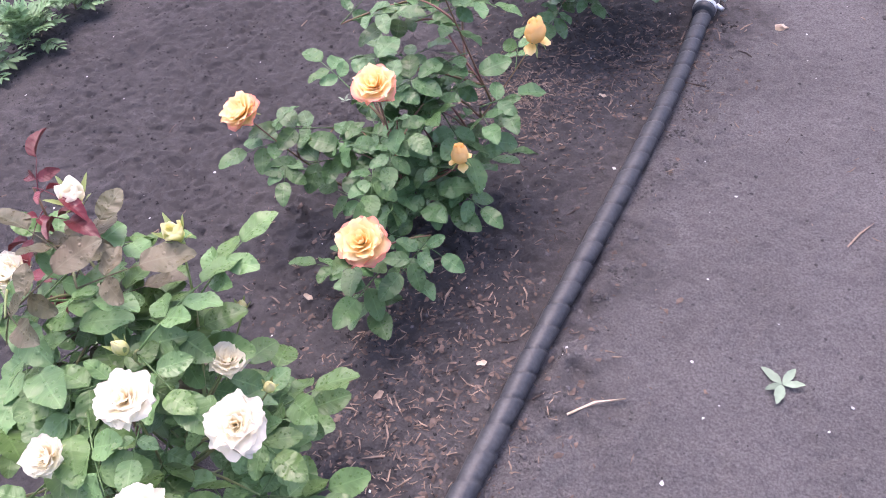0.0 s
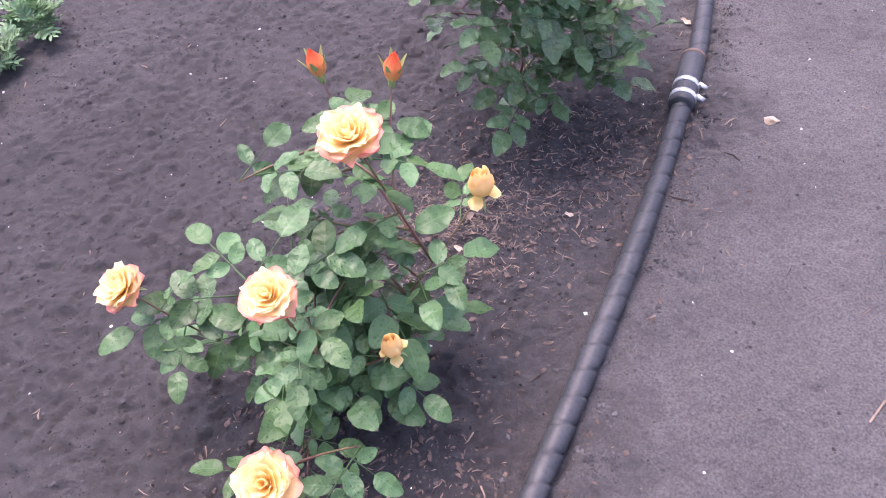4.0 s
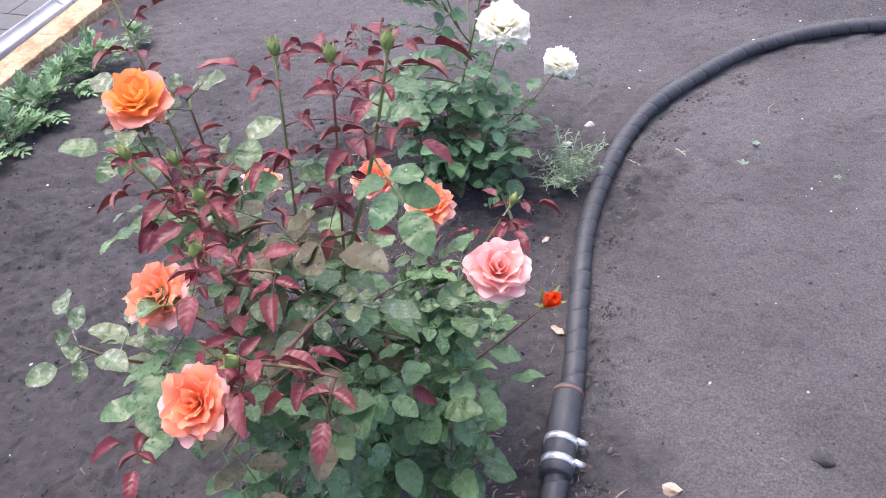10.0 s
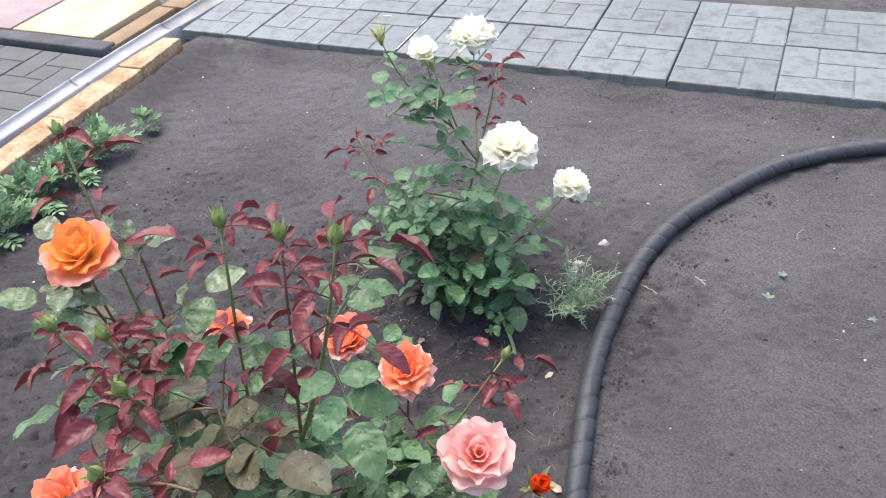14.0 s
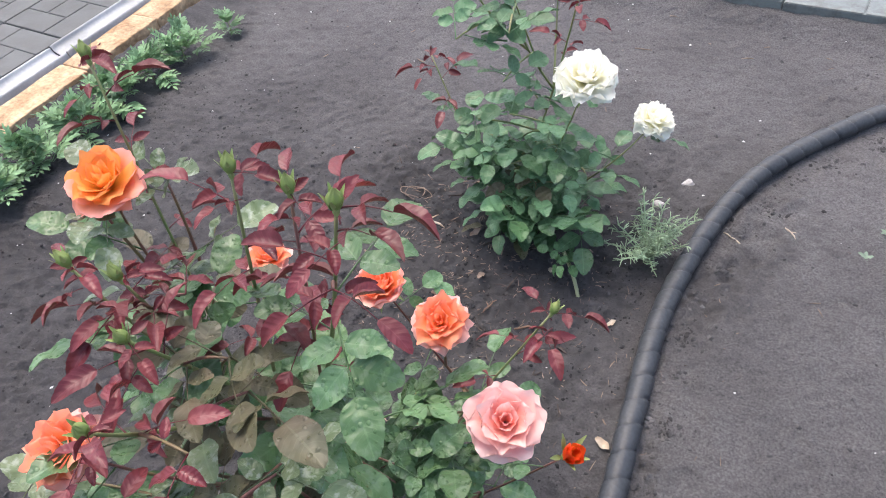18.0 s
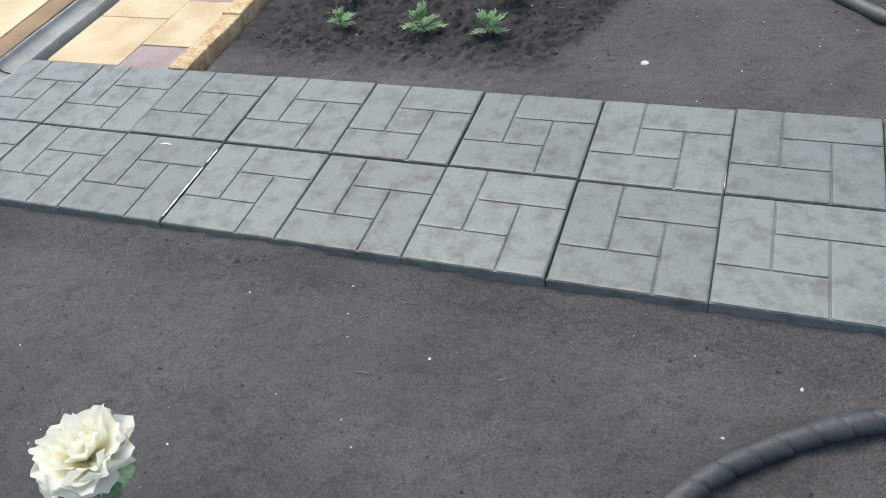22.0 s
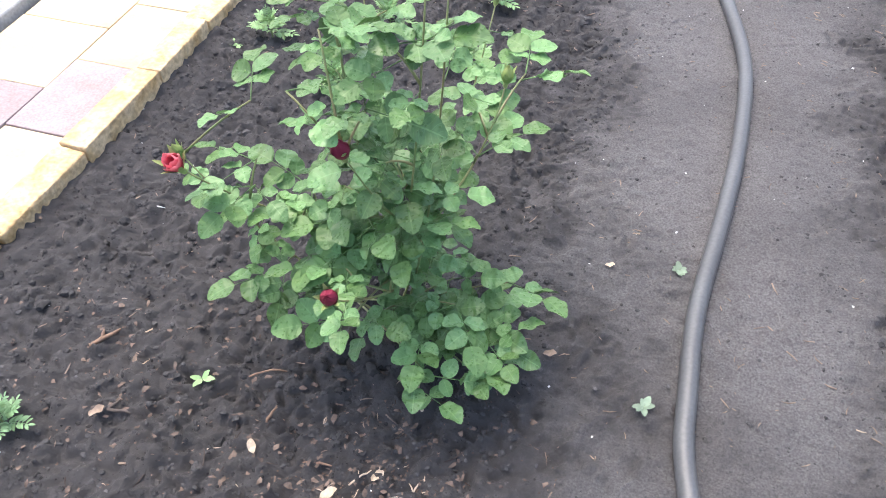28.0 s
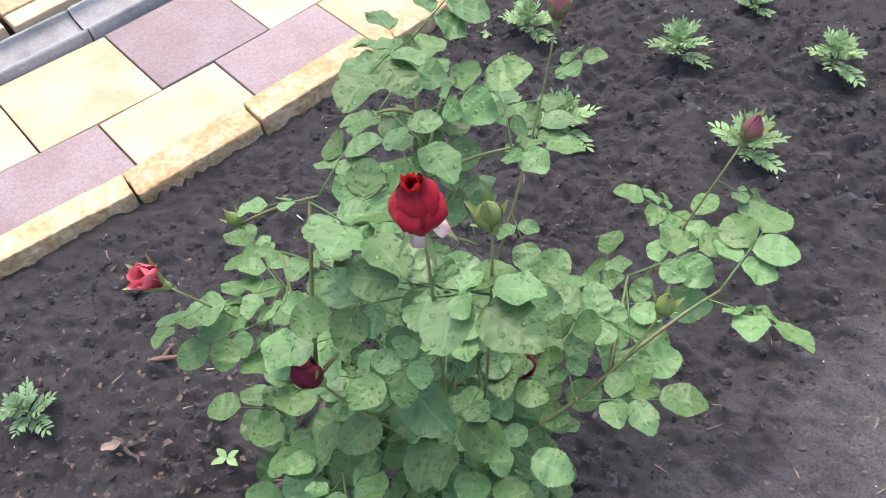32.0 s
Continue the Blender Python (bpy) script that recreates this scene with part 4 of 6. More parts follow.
    for centre, radii, count in fills:
        for i in range(count):
            while True:
                q = Vector((rnd.uniform(-1, 1), rnd.uniform(-1, 1), rnd.uniform(-1, 1)))
                if 0.3 < q.length < 1:
                    break
            p = Vector(centre) - base + Vector((q.x * radii[0], q.y * radii[1], q.z * radii[2])) * 0.8
            p.z = max(p.z, 0.02)
            stem = fork(canes, p, 1, 12, 0.95, 0.2)
            v, f = tube(curve_points(stem, (stem + p) / 2 + Vector((0, 0, 0.015)), p, 5), [0.0022, 0.002, 0.0018, 0.0015, 0.0012], 5)
            part("twig", mesh_of("twig", v, f, mats[0]), bush)
            out = math.atan2(p.y - stem.y, p.x - stem.x)
            for k in range(2):
                use = green
                if rnd.random() < 0.02:
                    use = pale
                if key == "coral" and rnd.random() < 0.08:
                    use = bronze
                add_leaf(bush, use, p, out + rnd.uniform(-0.9, 0.9) + k * 1.3, rnd.uniform(-0.2, 0.75), rnd.uniform(0.65, 1.15), rnd)
    v, f = tube([(0, 0, -0.03), (0.004, 0.003, 0.02), (0.0, 0.006, 0.06)], [0.013, 0.011, 0.007], 8)
    part("trunk", mesh_of("trunk", v, f, STEM_WOOD), bush)
    return bush


# ---- paving strip of square pinwheel tiles ----
TILE = 0.3


def pinwheel_tile(thick=0.038):
    """A concrete tile with five raised fields in a pinwheel, grooves between them."""
    s, g, pieces = TILE - 0.0025, 0.0024, []
    base = block(s, s, thick - 0.0018, 0.002)
    pieces.append(base)
    a, t = s / 2, s / 3
    for x0, x1, y0, y1 in ((-a, -a + t, -a + t, a), (-a + t, a, a - t, a), (a - t, a, -a, a - t), (-a, a - t, -a, -a + t), (-a + t, a - t, -a + t, a - t)):
        w, h = x1 - x0 - g, y1 - y0 - g
        pieces.append(moved(block(w, h, 0.0065, 0.0048), Matrix.Translation(((x0 + x1) / 2, (y0 + y1) / 2, thick - 0.0055))))
    v, f = joined(pieces)
    return mesh_of("tile", v, f, CONCRETE, False)


TILE_MESH = pinwheel_tile()
SIDE_MESH = TILE_MESH.copy()
SIDE_MESH.materials[0] = material("worn_grey_tile", (0.088, 0.092, 0.092), 0.65, 0.1, 260, 13, 0.3, 0.002, (0.068, 0.070, 0.068), random_tint=0.08)


def tile_field(name, columns, rows, origin, top, label, seed, data=None):
    """A field of tiles laid on a dark bed."""
    rnd = random.Random(seed)
    w, d = TILE * columns, TILE * rows
    v, f = block(w - 0.012, d - 0.012, top - 0.010, 0.003)
    bed = thing(name, (origin[0] + w / 2, origin[1] + d / 2, -0.004), label, "paving", kind="structure", data=mesh_of(name, v, f, CONCRETE_SIDE, False))
    for i in range(columns):
        for j in range(rows):
            m = Matrix.Translation((TILE * (i + 0.5) - w / 2 + rnd.uniform(-1, 1) * 0.0012, TILE * (j + 0.5) - d / 2 + (j - (rows - 1) / 2) * 0.004 * (rows == 2) + rnd.uniform(-1, 1) * 0.0008, top - 0.034 + rnd.uniform(-1, 1) * 0.0018)) @ Matrix.Rotation(rnd.uniform(-1, 1) * 0.003, 4, "Z") @ Matrix.Rotation(rnd.uniform(-1, 1) * 0.006, 4, "X")
            part("tile", data or TILE_MESH, bed, "", m)
    return bed


tile_field("pavement_path", 14, 2, (-2.205, 3.435), 0.058, "two rows of grey concrete pinwheel tiles between soil beds", 5)
tile_field("pavement_side", 4, 16, (-3.555, -1.62), 0.05, "grey concrete pinwheel tiles beside the gutter", 6, SIDE_MESH)


# ---- sandstone kerbs, gutter and slabs ----
def walk_bend(y):
    """How far the slab walk swings aside along its length."""
    return float(np.interp(y, [4.05, 4.8, 5.1, 5.4, 5.8, 8.2], [-0.100, -0.085, -0.045, -0.015, -0.004, 0.0]))


def kerb_line(name, points, width, top, label, seed, lengths=(0.24, 0.36), mat=None):
    """A row of rough-faced sandstone kerb blocks along a line of face points."""
    rnd = random.Random(seed)
    line = smooth_line([(x, y, 0) for x, y in points], 0.02)
    kerb = thing(name, (line[0].x, line[0].y, -0.06), label, "kerb", kind="structure")
    i, along = 0, [0.0]
    for k in range(len(line) - 1):
        along.append(along[-1] + (line[k + 1] - line[k]).length)
    at = lambda s: line[min(range(len(along)), key=lambda q: abs(along[q] - s))]
    s = 0.0
    while s < along[-1] - 0.1:
        n = rnd.uniform(*lengths)
        a, b = at(s), at(min(s + n, along[-1]))
        c, d = (a + b) / 2, (b - a)
        h = top + 0.06 + rnd.uniform(-0.005, 0.005)
        v, f = block(width + rnd.uniform(-0.01, 0.008), d.length - 0.004, h, 0.0035, 0.0024, seed * 50 + i, 6)
        m = Matrix.Translation(c - line[0] + Vector((-width / 2 + rnd.uniform(-0.006, 0.004), 0, 0))) @ Matrix.Rotation(math.atan2(-d.x, d.y) + rnd.uniform(-0.02, 0.02), 4, "Z")
        part("stone", mesh_of("stone", v, f, mat or SANDSTONE), kerb, "", m)
        s += n
        i += 1
    return kerb


kerb_line("kerb_near", [(-2.12, -1.6), (-2.11, 0.5), (-2.108, 1.9), (-2.125, 2.5), (-2.155, 2.95), (-2.182, 3.43)], 0.112, 0.042, "rough yellow sandstone kerb blocks along the bed", 21, mat=SANDSTONE_WORN)
kerb_line("kerb_far", [(-1.535 + walk_bend(y), y) for y in (4.06, 4.5, 4.8, 5.1, 5.4, 5.8, 6.2, 7.2, 8.2)], 0.074, 0.048, "rough yellow sandstone kerb edging the slab walk", 22, (0.25, 0.33))


def gutter(points, widths, seed):
    """A channel of short concrete troughs laid end to end."""
    rnd = random.Random(seed)
    line = smooth_line([(x, y, 0) for x, y in points], 0.02)
    ob = thing("gutter", (line[0].x, line[0].y, 0), "smooth grey half-round drain gutter laid in short sections", "gutter", kind="structure")

    def profile(width):
        prof = [(math.cos(math.pi * k / 12) * width * 0.40, 0.050 - math.sin(math.pi * k / 12) * width * 0.21) for k in range(13)]
        return [(width * 0.5, -0.02), (width * 0.5, 0.048), (width * 0.47, 0.053), (width * 0.42, 0.053)] + prof + [(-width * 0.42, 0.053), (-width * 0.47, 0.053), (-width * 0.5, 0.048), (-width * 0.5, -0.02)]

    k = 0
    while k < len(line) - 6:
        n = min(25, len(line) - 1 - k)
        verts, faces = [], []
        for j in (0, 1, n // 2, n - 1, n):
            p = line[k + j] - line[0]
            p = p + Vector((0, 0.0015 if j == 0 else (-0.0015 if j == n else 0), 0))
            sink = 0.002 if j in (0, n) else 0.0
            prof = profile(float(np.interp(line[k + j].y, [3.2, 3.9], widths)))
            verts += [(p.x + a, p.y, b - sink) for a, b in prof]
        q = len(prof)
        for j in range(4):
            for a in range(q - 1):
                faces.append((j * q + a, j * q + a + 1, (j + 1) * q + a + 1, (j + 1) * q + a))
        faces += [tuple(range(q)), tuple(4 * q + a for a in range(q - 1, -1, -1))]
        part("gutter_section", mesh_of("gutter_section", verts, faces, GUTTER if line[k].y < 3.2 else GUTTER_OLD), ob, "", Matrix.Translation((rnd.uniform(-0.003, 0.003), 0, rnd.uniform(-0.003, 0.002))))
        k += n
    return ob


gutter([(-2.306, -1.5), (-2.306, 1.5), (-2.308, 2.6), (-2.313, 3.2), (-2.27, 4.0), (-2.245, 4.8), (-2.18, 5.4), (-2.162, 8.2)], (0.09, 0.125), 3)


def slab_walk():
    """Square sandstone slabs, cream and purple, flush with the kerb."""
    rnd = random.Random(8)
    v, f = block(0.40, 4.1, 0.055, 0.002)
    walk_ = thing("slab_walk", (-1.865, 6.14, -0.056), "cream and purple sandstone slabs in two columns", "paving", kind="structure", data=mesh_of("slab_walk", v, f, CONCRETE_SIDE, False))
    shades = {"c": CREAM_SLAB, "p": PURPLE_SLAB}
    for x0, x1, start, pitch, pattern in ((-1.803, -1.613, 3.91, 0.2845, "pcpcpcpccpcpcpc"), (-2.088, -1.803, 4.075, 0.2825, "cccccpcccpccpc")):
        for i, c in enumerate(pattern):
            y0, y1 = start + pitch * i, start + pitch * (i + 1)
            y0 = max(y0, 4.045)
            if y1 > 8.1:
                break
            mid, lean = walk_bend((y0 + y1) / 2), (walk_bend(y1) - walk_bend(y0)) / (y1 - y0)
            v, f = block(x1 - x0 - 0.004, y1 - y0 - 0.004, 0.03, 0.0025, 0.0008, i)
            v = [(p[0] + lean * p[1], p[1], p[2]) for p in v]
            part("slab", mesh_of("slab", v, f, shades[c]), walk_, "", Matrix.Translation(((x0 + x1) / 2 + mid + 1.865, (y0 + y1) / 2 - 6.14, 0.0562 + rnd.uniform(-0.001, 0.001))))
    v, f = block(1.2, 4.9, 0.05, 0.002)
    yard = thing("slab_yard", (-2.97, 5.75, -0.02), "large yellow, brown and purple sandstone slabs beyond the gutter", "paving", kind="structure", data=mesh_of("slab_yard", v, f, CONCRETE_SIDE, False))
    lay = [(-2.47, -2.375, 3.24, 3.62, BROWN_SLAB), (-2.46, -2.34, 3.625, 4.0, BROWN_SLAB), (-2.95, -2.52, 3.30, 3.70, CREAM_SLAB), (-3.5, -2.96, 3.30, 3.75, PURPLE_SLAB)]
    for i in range(9):
        y0 = 4.02 + 0.44 * i
        lay.append((-2.42 + 0.03 * min(i, 5), -2.32 + 0.02 * min(i, 3), y0, y0 + 0.43, BROWN_SLAB if i < 1 else CREAM_SLAB))
        lay.append((-2.95, -2.425 + 0.03 * min(i, 5), y0, y0 + 0.43, SANDSTONE if i % 2 else CREAM_SLAB))
    for i, (x0, x1, y0, y1, mat) in enumerate(lay):
        v, f = block(x1 - x0 - 0.006, y1 - y0 - 0.006, 0.035, 0.004, 0.0015, 70 + i, 1)
        part("slab", mesh_of("slab", v, f, mat), yard, "", Matrix.Translation(((x0 + x1) / 2 + 2.97, (y0 + y1) / 2 - 5.75, 0.042)))
    v, f = block(1.2, 0.07, 0.09, 0.008, 0.002, 4, 2)
    thing("edge_kerb", (-2.98, 3.235, -0.02), "dark grey concrete edging between tiles and slabs", "kerb", kind="structure", data=mesh_of("edge_kerb", v, f, CONCRETE_SIDE))


slab_walk()


# ---- hoses ----
def hose_mesh(points, radius, mat, wrap=0.0, pitch=0.05, sides=16, step=0.006, name="hose"):
    line = smooth_line(points, step)
    verts, faces, s = [], [], 0.0
    for i, p in enumerate(line):
        d = (line[min(i + 1, len(line) - 1)] - line[max(i - 1, 0)]).normalized()
        a = d.cross(Vector((0, 0, 1))).normalized()
        b = a.cross(d)
        if i:
            s += (p - line[i - 1]).length
        for k in range(sides):
            w = 2 * math.pi * k / sides
            ph = (s / pitch + k / sides) % 1.0
            r = radius * (1 + wrap * (ph - 0.5) - (wrap * 1.6 if ph < 0.07 else 0.0)) if wrap else radius
            verts.append(p + (a * math.cos(w) + b * math.sin(w)) * r)
    for i in range(len(line) - 1):
        for k in range(sides):
            l = (k + 1) % sides
            faces.append((i * sides + k, i * sides + l, (i + 1) * sides + l, (i + 1) * sides + k))
    faces += [tuple(range(sides - 1, -1, -1)), tuple((len(line) - 1) * sides + k for k in range(sides))]
    return mesh_of(name, verts, faces, mat)


def on_ground(points, lift):
    return [(x, y, float(ground_height(x, y)) * 0.5 + lift) for x, y in points]


def black_hose():
    pts = [(-0.19, -1.3), (-0.178, -0.3), (-0.181, 0.4), (-0.193, 0.7), (-0.197, 0.96), (-0.202, 1.2), (-0.214, 1.45), (-0.236, 1.7), (-0.255, 1.9), (-0.290, 2.1), (-0.324, 2.33), (-0.316, 2.59), (-0.268, 2.79), (-0.165, 2.98), (-0.03, 3.15), (0.2, 3.285), (0.5, 3.33), (0.9, 3.30), (1.6, 3.1)]
    hose = thing("garden_hose", (0, 0, 0), "black hose wrapped in spiral tape lying on the soil", "hose", data=hose_mesh(on_ground(pts, 0.0175), 0.0202, HOSE_BLACK, 0.12, 0.052, 18, 0.0028))
    a, b = Vector((-0.238, 1.715, 0.019)), Vector((-0.2585, 1.885, 0.019))
    d = (b - a).normalized()
    v, f = tube([a + d * t for t in (-0.002, 0.0, 0.01, 0.03, 0.12, 0.165, 0.172)], [0.0235, 0.0265, 0.0275, 0.0272, 0.0268, 0.0262, 0.0235], 20)
    part("sleeve", mesh_of("sleeve", v, f, HOSE_BLACK), hose, "thick black rubber coupling sleeve")
    for t in (0.022, 0.062):
        v, f = tube([a + d * (t - 0.0065), a + d * (t - 0.006), a + d * (t + 0.006), a + d * (t + 0.0065)], [0.0268, 0.0287, 0.0287, 0.0268], 24)
        side = d.cross(Vector((0, 0, 1)))
        screw = tube([a + d * t + side * 0.026 + Vector((0, 0, 0.014)), a + d * t + side * 0.043 + Vector((0, 0, 0.004))], 0.006, 8)
        cl = part("clamp", mesh_of("clamp", v, f, CLAMP), hose, "white zinc hose clamp")
        part("clamp_screw", mesh_of("clamp_screw", *screw, CLAMP), cl)
    v, f = tube([a + d * 0.158, a + d * 0.166], 0.0276, 20)
    part("tape_band", mesh_of("tape_band", v, f, BAND), hose, "thin brown band")


black_hose()
GREY = [(1.9, 4.0), (1.2, 4.17), (0.7, 4.31), (0.4, 4.44), (0.28, 4.505), (0.155, 4.617), (0.018, 4.788), (-0.09, 5.005), (-0.148, 5.2), (-0.160, 5.35), (-0.163, 5.54), (-0.137, 5.81), (-0.122, 6.06), (-0.130, 6.36), (-0.190, 6.63), (-0.287, 6.97), (-0.42, 7.4), (-0.55, 8.3)]
thing("grey_garden_hose", (0, 0, 0), "smooth dusty grey hose lying along the path", "hose", data=hose_mesh(on_ground(GREY, 0.015), 0.0175, HOSE_GREY, 0.0, 0.05, 14, 0.02))


# ---- roses ----
rose("white", "white rose bush with blush blooms and wet green leaves", [
    ((-0.384, 0.149, 0.528), "white", "loose", 0.085, "white blown rose"), ((-0.40, 0.27, 0.412), "white", "cup", 0.075, "white rose"),
    ((-0.31, 0.198, 0.458), "white", "loose", 0.095, "white blown rose"), ((-0.462, 0.077, 0.462), "white", "cup", 0.072, "blush white rose"),
    ((-0.32, 0.075, 0.48), "white", "open", 0.09, "white rose"), ((-0.654, 0.218, 0.50), "white", "cup", 0.09, "white rose"),
    ((-0.613, 0.314, 0.55), "white", "bud", 0.05, "opening white bud"), ((-0.477, 0.333, 0.53), "yellow_bud", "bud", 0.045, "cream bud"),
    ((-0.465, 0.206, 0.475), "yellow_bud", "tight", 0.036, "green bud"), ((-0.42, 0.33, 0.42), "yellow_bud", "tight", 0.03, "green bud"), ((-0.36, 0.28, 0.36), "yellow_bud", "tight", 0.03, "green bud")],
    [((-0.66, 0.30, 0.56), "red"), ((-0.58, 0.28, 0.52), "bronze")],
    {"green": [(-0.416, 0.378, 0.138), (-0.303, 0.224, 0.328), (-0.429, 0.263, 0.424), (-0.518, 0.237, 0.476), (-0.50, 0.13, 0.50), (-0.46, 0.10, 0.46), (-0.452, 0.332, 0.493), (-0.609, 0.358, 0.431),
               (-0.588, 0.323, 0.503), (-0.43, 0.08, 0.44), (-0.383, 0.273, 0.349), (-0.37, 0.10, 0.40), (-0.426, 0.335, 0.33), (-0.414, 0.301, 0.46), (-0.35, 0.13, 0.34), (-0.34, 0.28, 0.24), (-0.30, 0.17, 0.25), (-0.55, 0.15, 0.5), (-0.62, 0.2, 0.48), (-0.38, 0.06, 0.45), (-0.45, 0.20, 0.42)],
     "bronze": [(-0.492, 0.275, 0.53), (-0.56, 0.22, 0.54)]},
    [((-0.40, 0.24, 0.22), (0.10, 0.13, 0.12), 8), ((-0.60, 0.2, 0.30), (0.16, 0.14, 0.16), 9), ((-0.5, 0.02, 0.3), (0.2, 0.14, 0.16), 12)],
    0.057, 2, 0.70, 11, (STEM_GREEN, STEM_RED))
rose("peach", "rose bush with peach-orange blooms and mid-green leaves", [
    ((-0.459, 0.604, 0.25), "peach", "open", 0.105, "peach-orange rose in full bloom"), ((-0.486, 0.741, 0.449), "peach", "open", 0.085, "peach rose"),
    ((-0.821, 0.758, 0.274), "peach", "open", 0.095, "peach rose with pink edge"), ((-0.382, 1.075, 0.335), "peach_half", "half", 0.052, "half-open orange rose"),
    ((-0.41, 0.837, 0.239), "peach_half", "half", 0.042, "small half-open orange rose"), ((-0.505, 0.972, 0.492), "peach", "open", 0.108, "large pale peach rose with pink outer petals"),
    ((-0.643, 1.101, 0.455), "flame_bud", "tight", 0.046, "red-orange bud"), ((-0.538, 1.128, 0.455), "flame_bud", "tight", 0.046, "red-orange bud")],
    [],
    {"green": [(-0.669, 1.039, 0.409), (-0.593, 1.114, 0.427), (-0.502, 1.083, 0.395), (-0.492, 1.144, 0.376), (-0.68, 0.999, 0.32), (-0.55, 0.895, 0.418), (-0.495, 0.924, 0.348), (-0.539, 0.896, 0.261),
               (-0.508, 0.93, 0.193), (-0.414, 1.001, 0.196), (-0.40, 1.017, 0.111), (-0.359, 1.051, 0.261), (-0.433, 1.039, 0.296), (-0.822, 0.715, 0.21), (-0.713, 0.749, 0.189), (-0.795, 0.78, 0.22),
               (-0.688, 0.785, 0.108), (-0.508, 0.703, 0.187), (-0.47, 0.767, 0.173), (-0.426, 0.816, 0.123), (-0.488, 0.79, 0.394), (-0.556, 1.078, 0.307), (-0.497, 0.826, 0.253),
               (-0.50, 0.60, 0.16), (-0.46, 0.56, 0.15), (-0.41, 0.60, 0.17), (-0.45, 0.58, 0.09), (-0.47, 0.86, 0.10), (-0.56, 0.76, 0.12)]},
    [((-0.52, 0.86, 0.12), (0.09, 0.12, 0.07), 9), ((-0.53, 0.92, 0.28), (0.06, 0.09, 0.10), 9)],
    0.059, 2, 0.66, 12, (STEM_RED, STEM_RED))
rose("coral", "tall coral-orange rose bush with dark red young leaves", [
    ((-0.776, 1.709, 0.676), "orange", "open", 0.105, "bright orange rose"), ((-0.60, 1.47, 0.61), "coral", "loose", 0.09, "coral rose"),
    ((-0.749, 1.854, 0.43), "coral", "loose", 0.075, "coral rose"), ((-0.541, 1.85, 0.473), "coral", "cup", 0.09, "coral-orange rose"),
    ((-0.458, 1.848, 0.447), "coral", "loose", 0.09, "coral-orange rose"), ((-0.333, 1.775, 0.42), "pink", "open", 0.11, "large pale pink rose"),
    ((-0.493, 1.370, 0.597), "coral", "loose", 0.09, "coral rose with pink edges"), ((-0.28, 1.82, 0.315), "flame", "bud", 0.036, "flame-red bud")],
    [((-0.823, 1.783, 0.77), "red"), ((-0.548, 1.707, 0.757), "red"), ((-0.479, 1.707, 0.756), "red"), ((-0.39, 1.671, 0.80), "red"), ((-0.658, 1.617, 0.655), "red"), ((-0.708, 1.601, 0.667), "red"),
     ((-0.527, 1.474, 0.675), "red"), ((-0.585, 1.562, 0.66), "red"), ((-0.384, 2.0, 0.33), "red"), ((-0.46, 1.40, 0.62), "red"), ((-0.65, 1.335, 0.62), "pale"), ((-0.826, 1.702, 0.66), "pale"), ((-0.772, 1.779, 0.66), "pale")],
    {"green": [(-0.536, 1.431, 0.19), (-0.505, 1.377, 0.354), (-0.589, 1.357, 0.296), (-0.49, 1.487, 0.308), (-0.45, 1.722, 0.292), (-0.361, 1.567, 0.208), (-0.364, 1.704, 0.171), (-0.469, 1.594, 0.295),
               (-0.324, 1.80, 0.208), (-0.302, 1.80, 0.167), (-0.486, 1.601, 0.348), (-0.617, 1.40, 0.50), (-0.489, 1.61, 0.34), (-0.41, 1.80, 0.394), (-0.42, 1.50, 0.42), (-0.55, 1.50, 0.45), (-0.50, 1.42, 0.12), (-0.43, 1.52, 0.12),
               (-0.60, 1.70, 0.45), (-0.70, 1.68, 0.42), (-0.74, 1.55, 0.45), (-0.38, 1.64, 0.30), (-0.66, 1.46, 0.30), (-0.60, 1.62, 0.55)],
     "bronze": [(-0.434, 1.347, 0.505), (-0.454, 1.588, 0.60), (-0.505, 1.585, 0.60), (-0.53, 1.64, 0.54), (-0.43, 1.45, 0.44), (-0.62, 1.55, 0.50)],
     "pale": [(-0.411, 1.588, 0.51), (-0.389, 1.563, 0.55), (-0.56, 1.56, 0.52)],
     "red": [(-0.347, 1.652, 0.73), (-0.588, 1.322, 0.48), (-0.357, 1.368, 0.62), (-0.473, 1.395, 0.62), (-0.663, 1.697, 0.615), (-0.721, 1.579, 0.64), (-0.671, 1.561, 0.63), (-0.451, 1.462, 0.65), (-0.39, 1.60, 0.34)]},
    [((-0.48, 1.62, 0.18), (0.16, 0.18, 0.12), 26), ((-0.56, 1.62, 0.36), (0.19, 0.19, 0.12), 20), ((-0.42, 1.72, 0.30), (0.11, 0.12, 0.10), 9)],
    0.050, 2, 0.72, 13, (STEM_RED, STEM_RED))
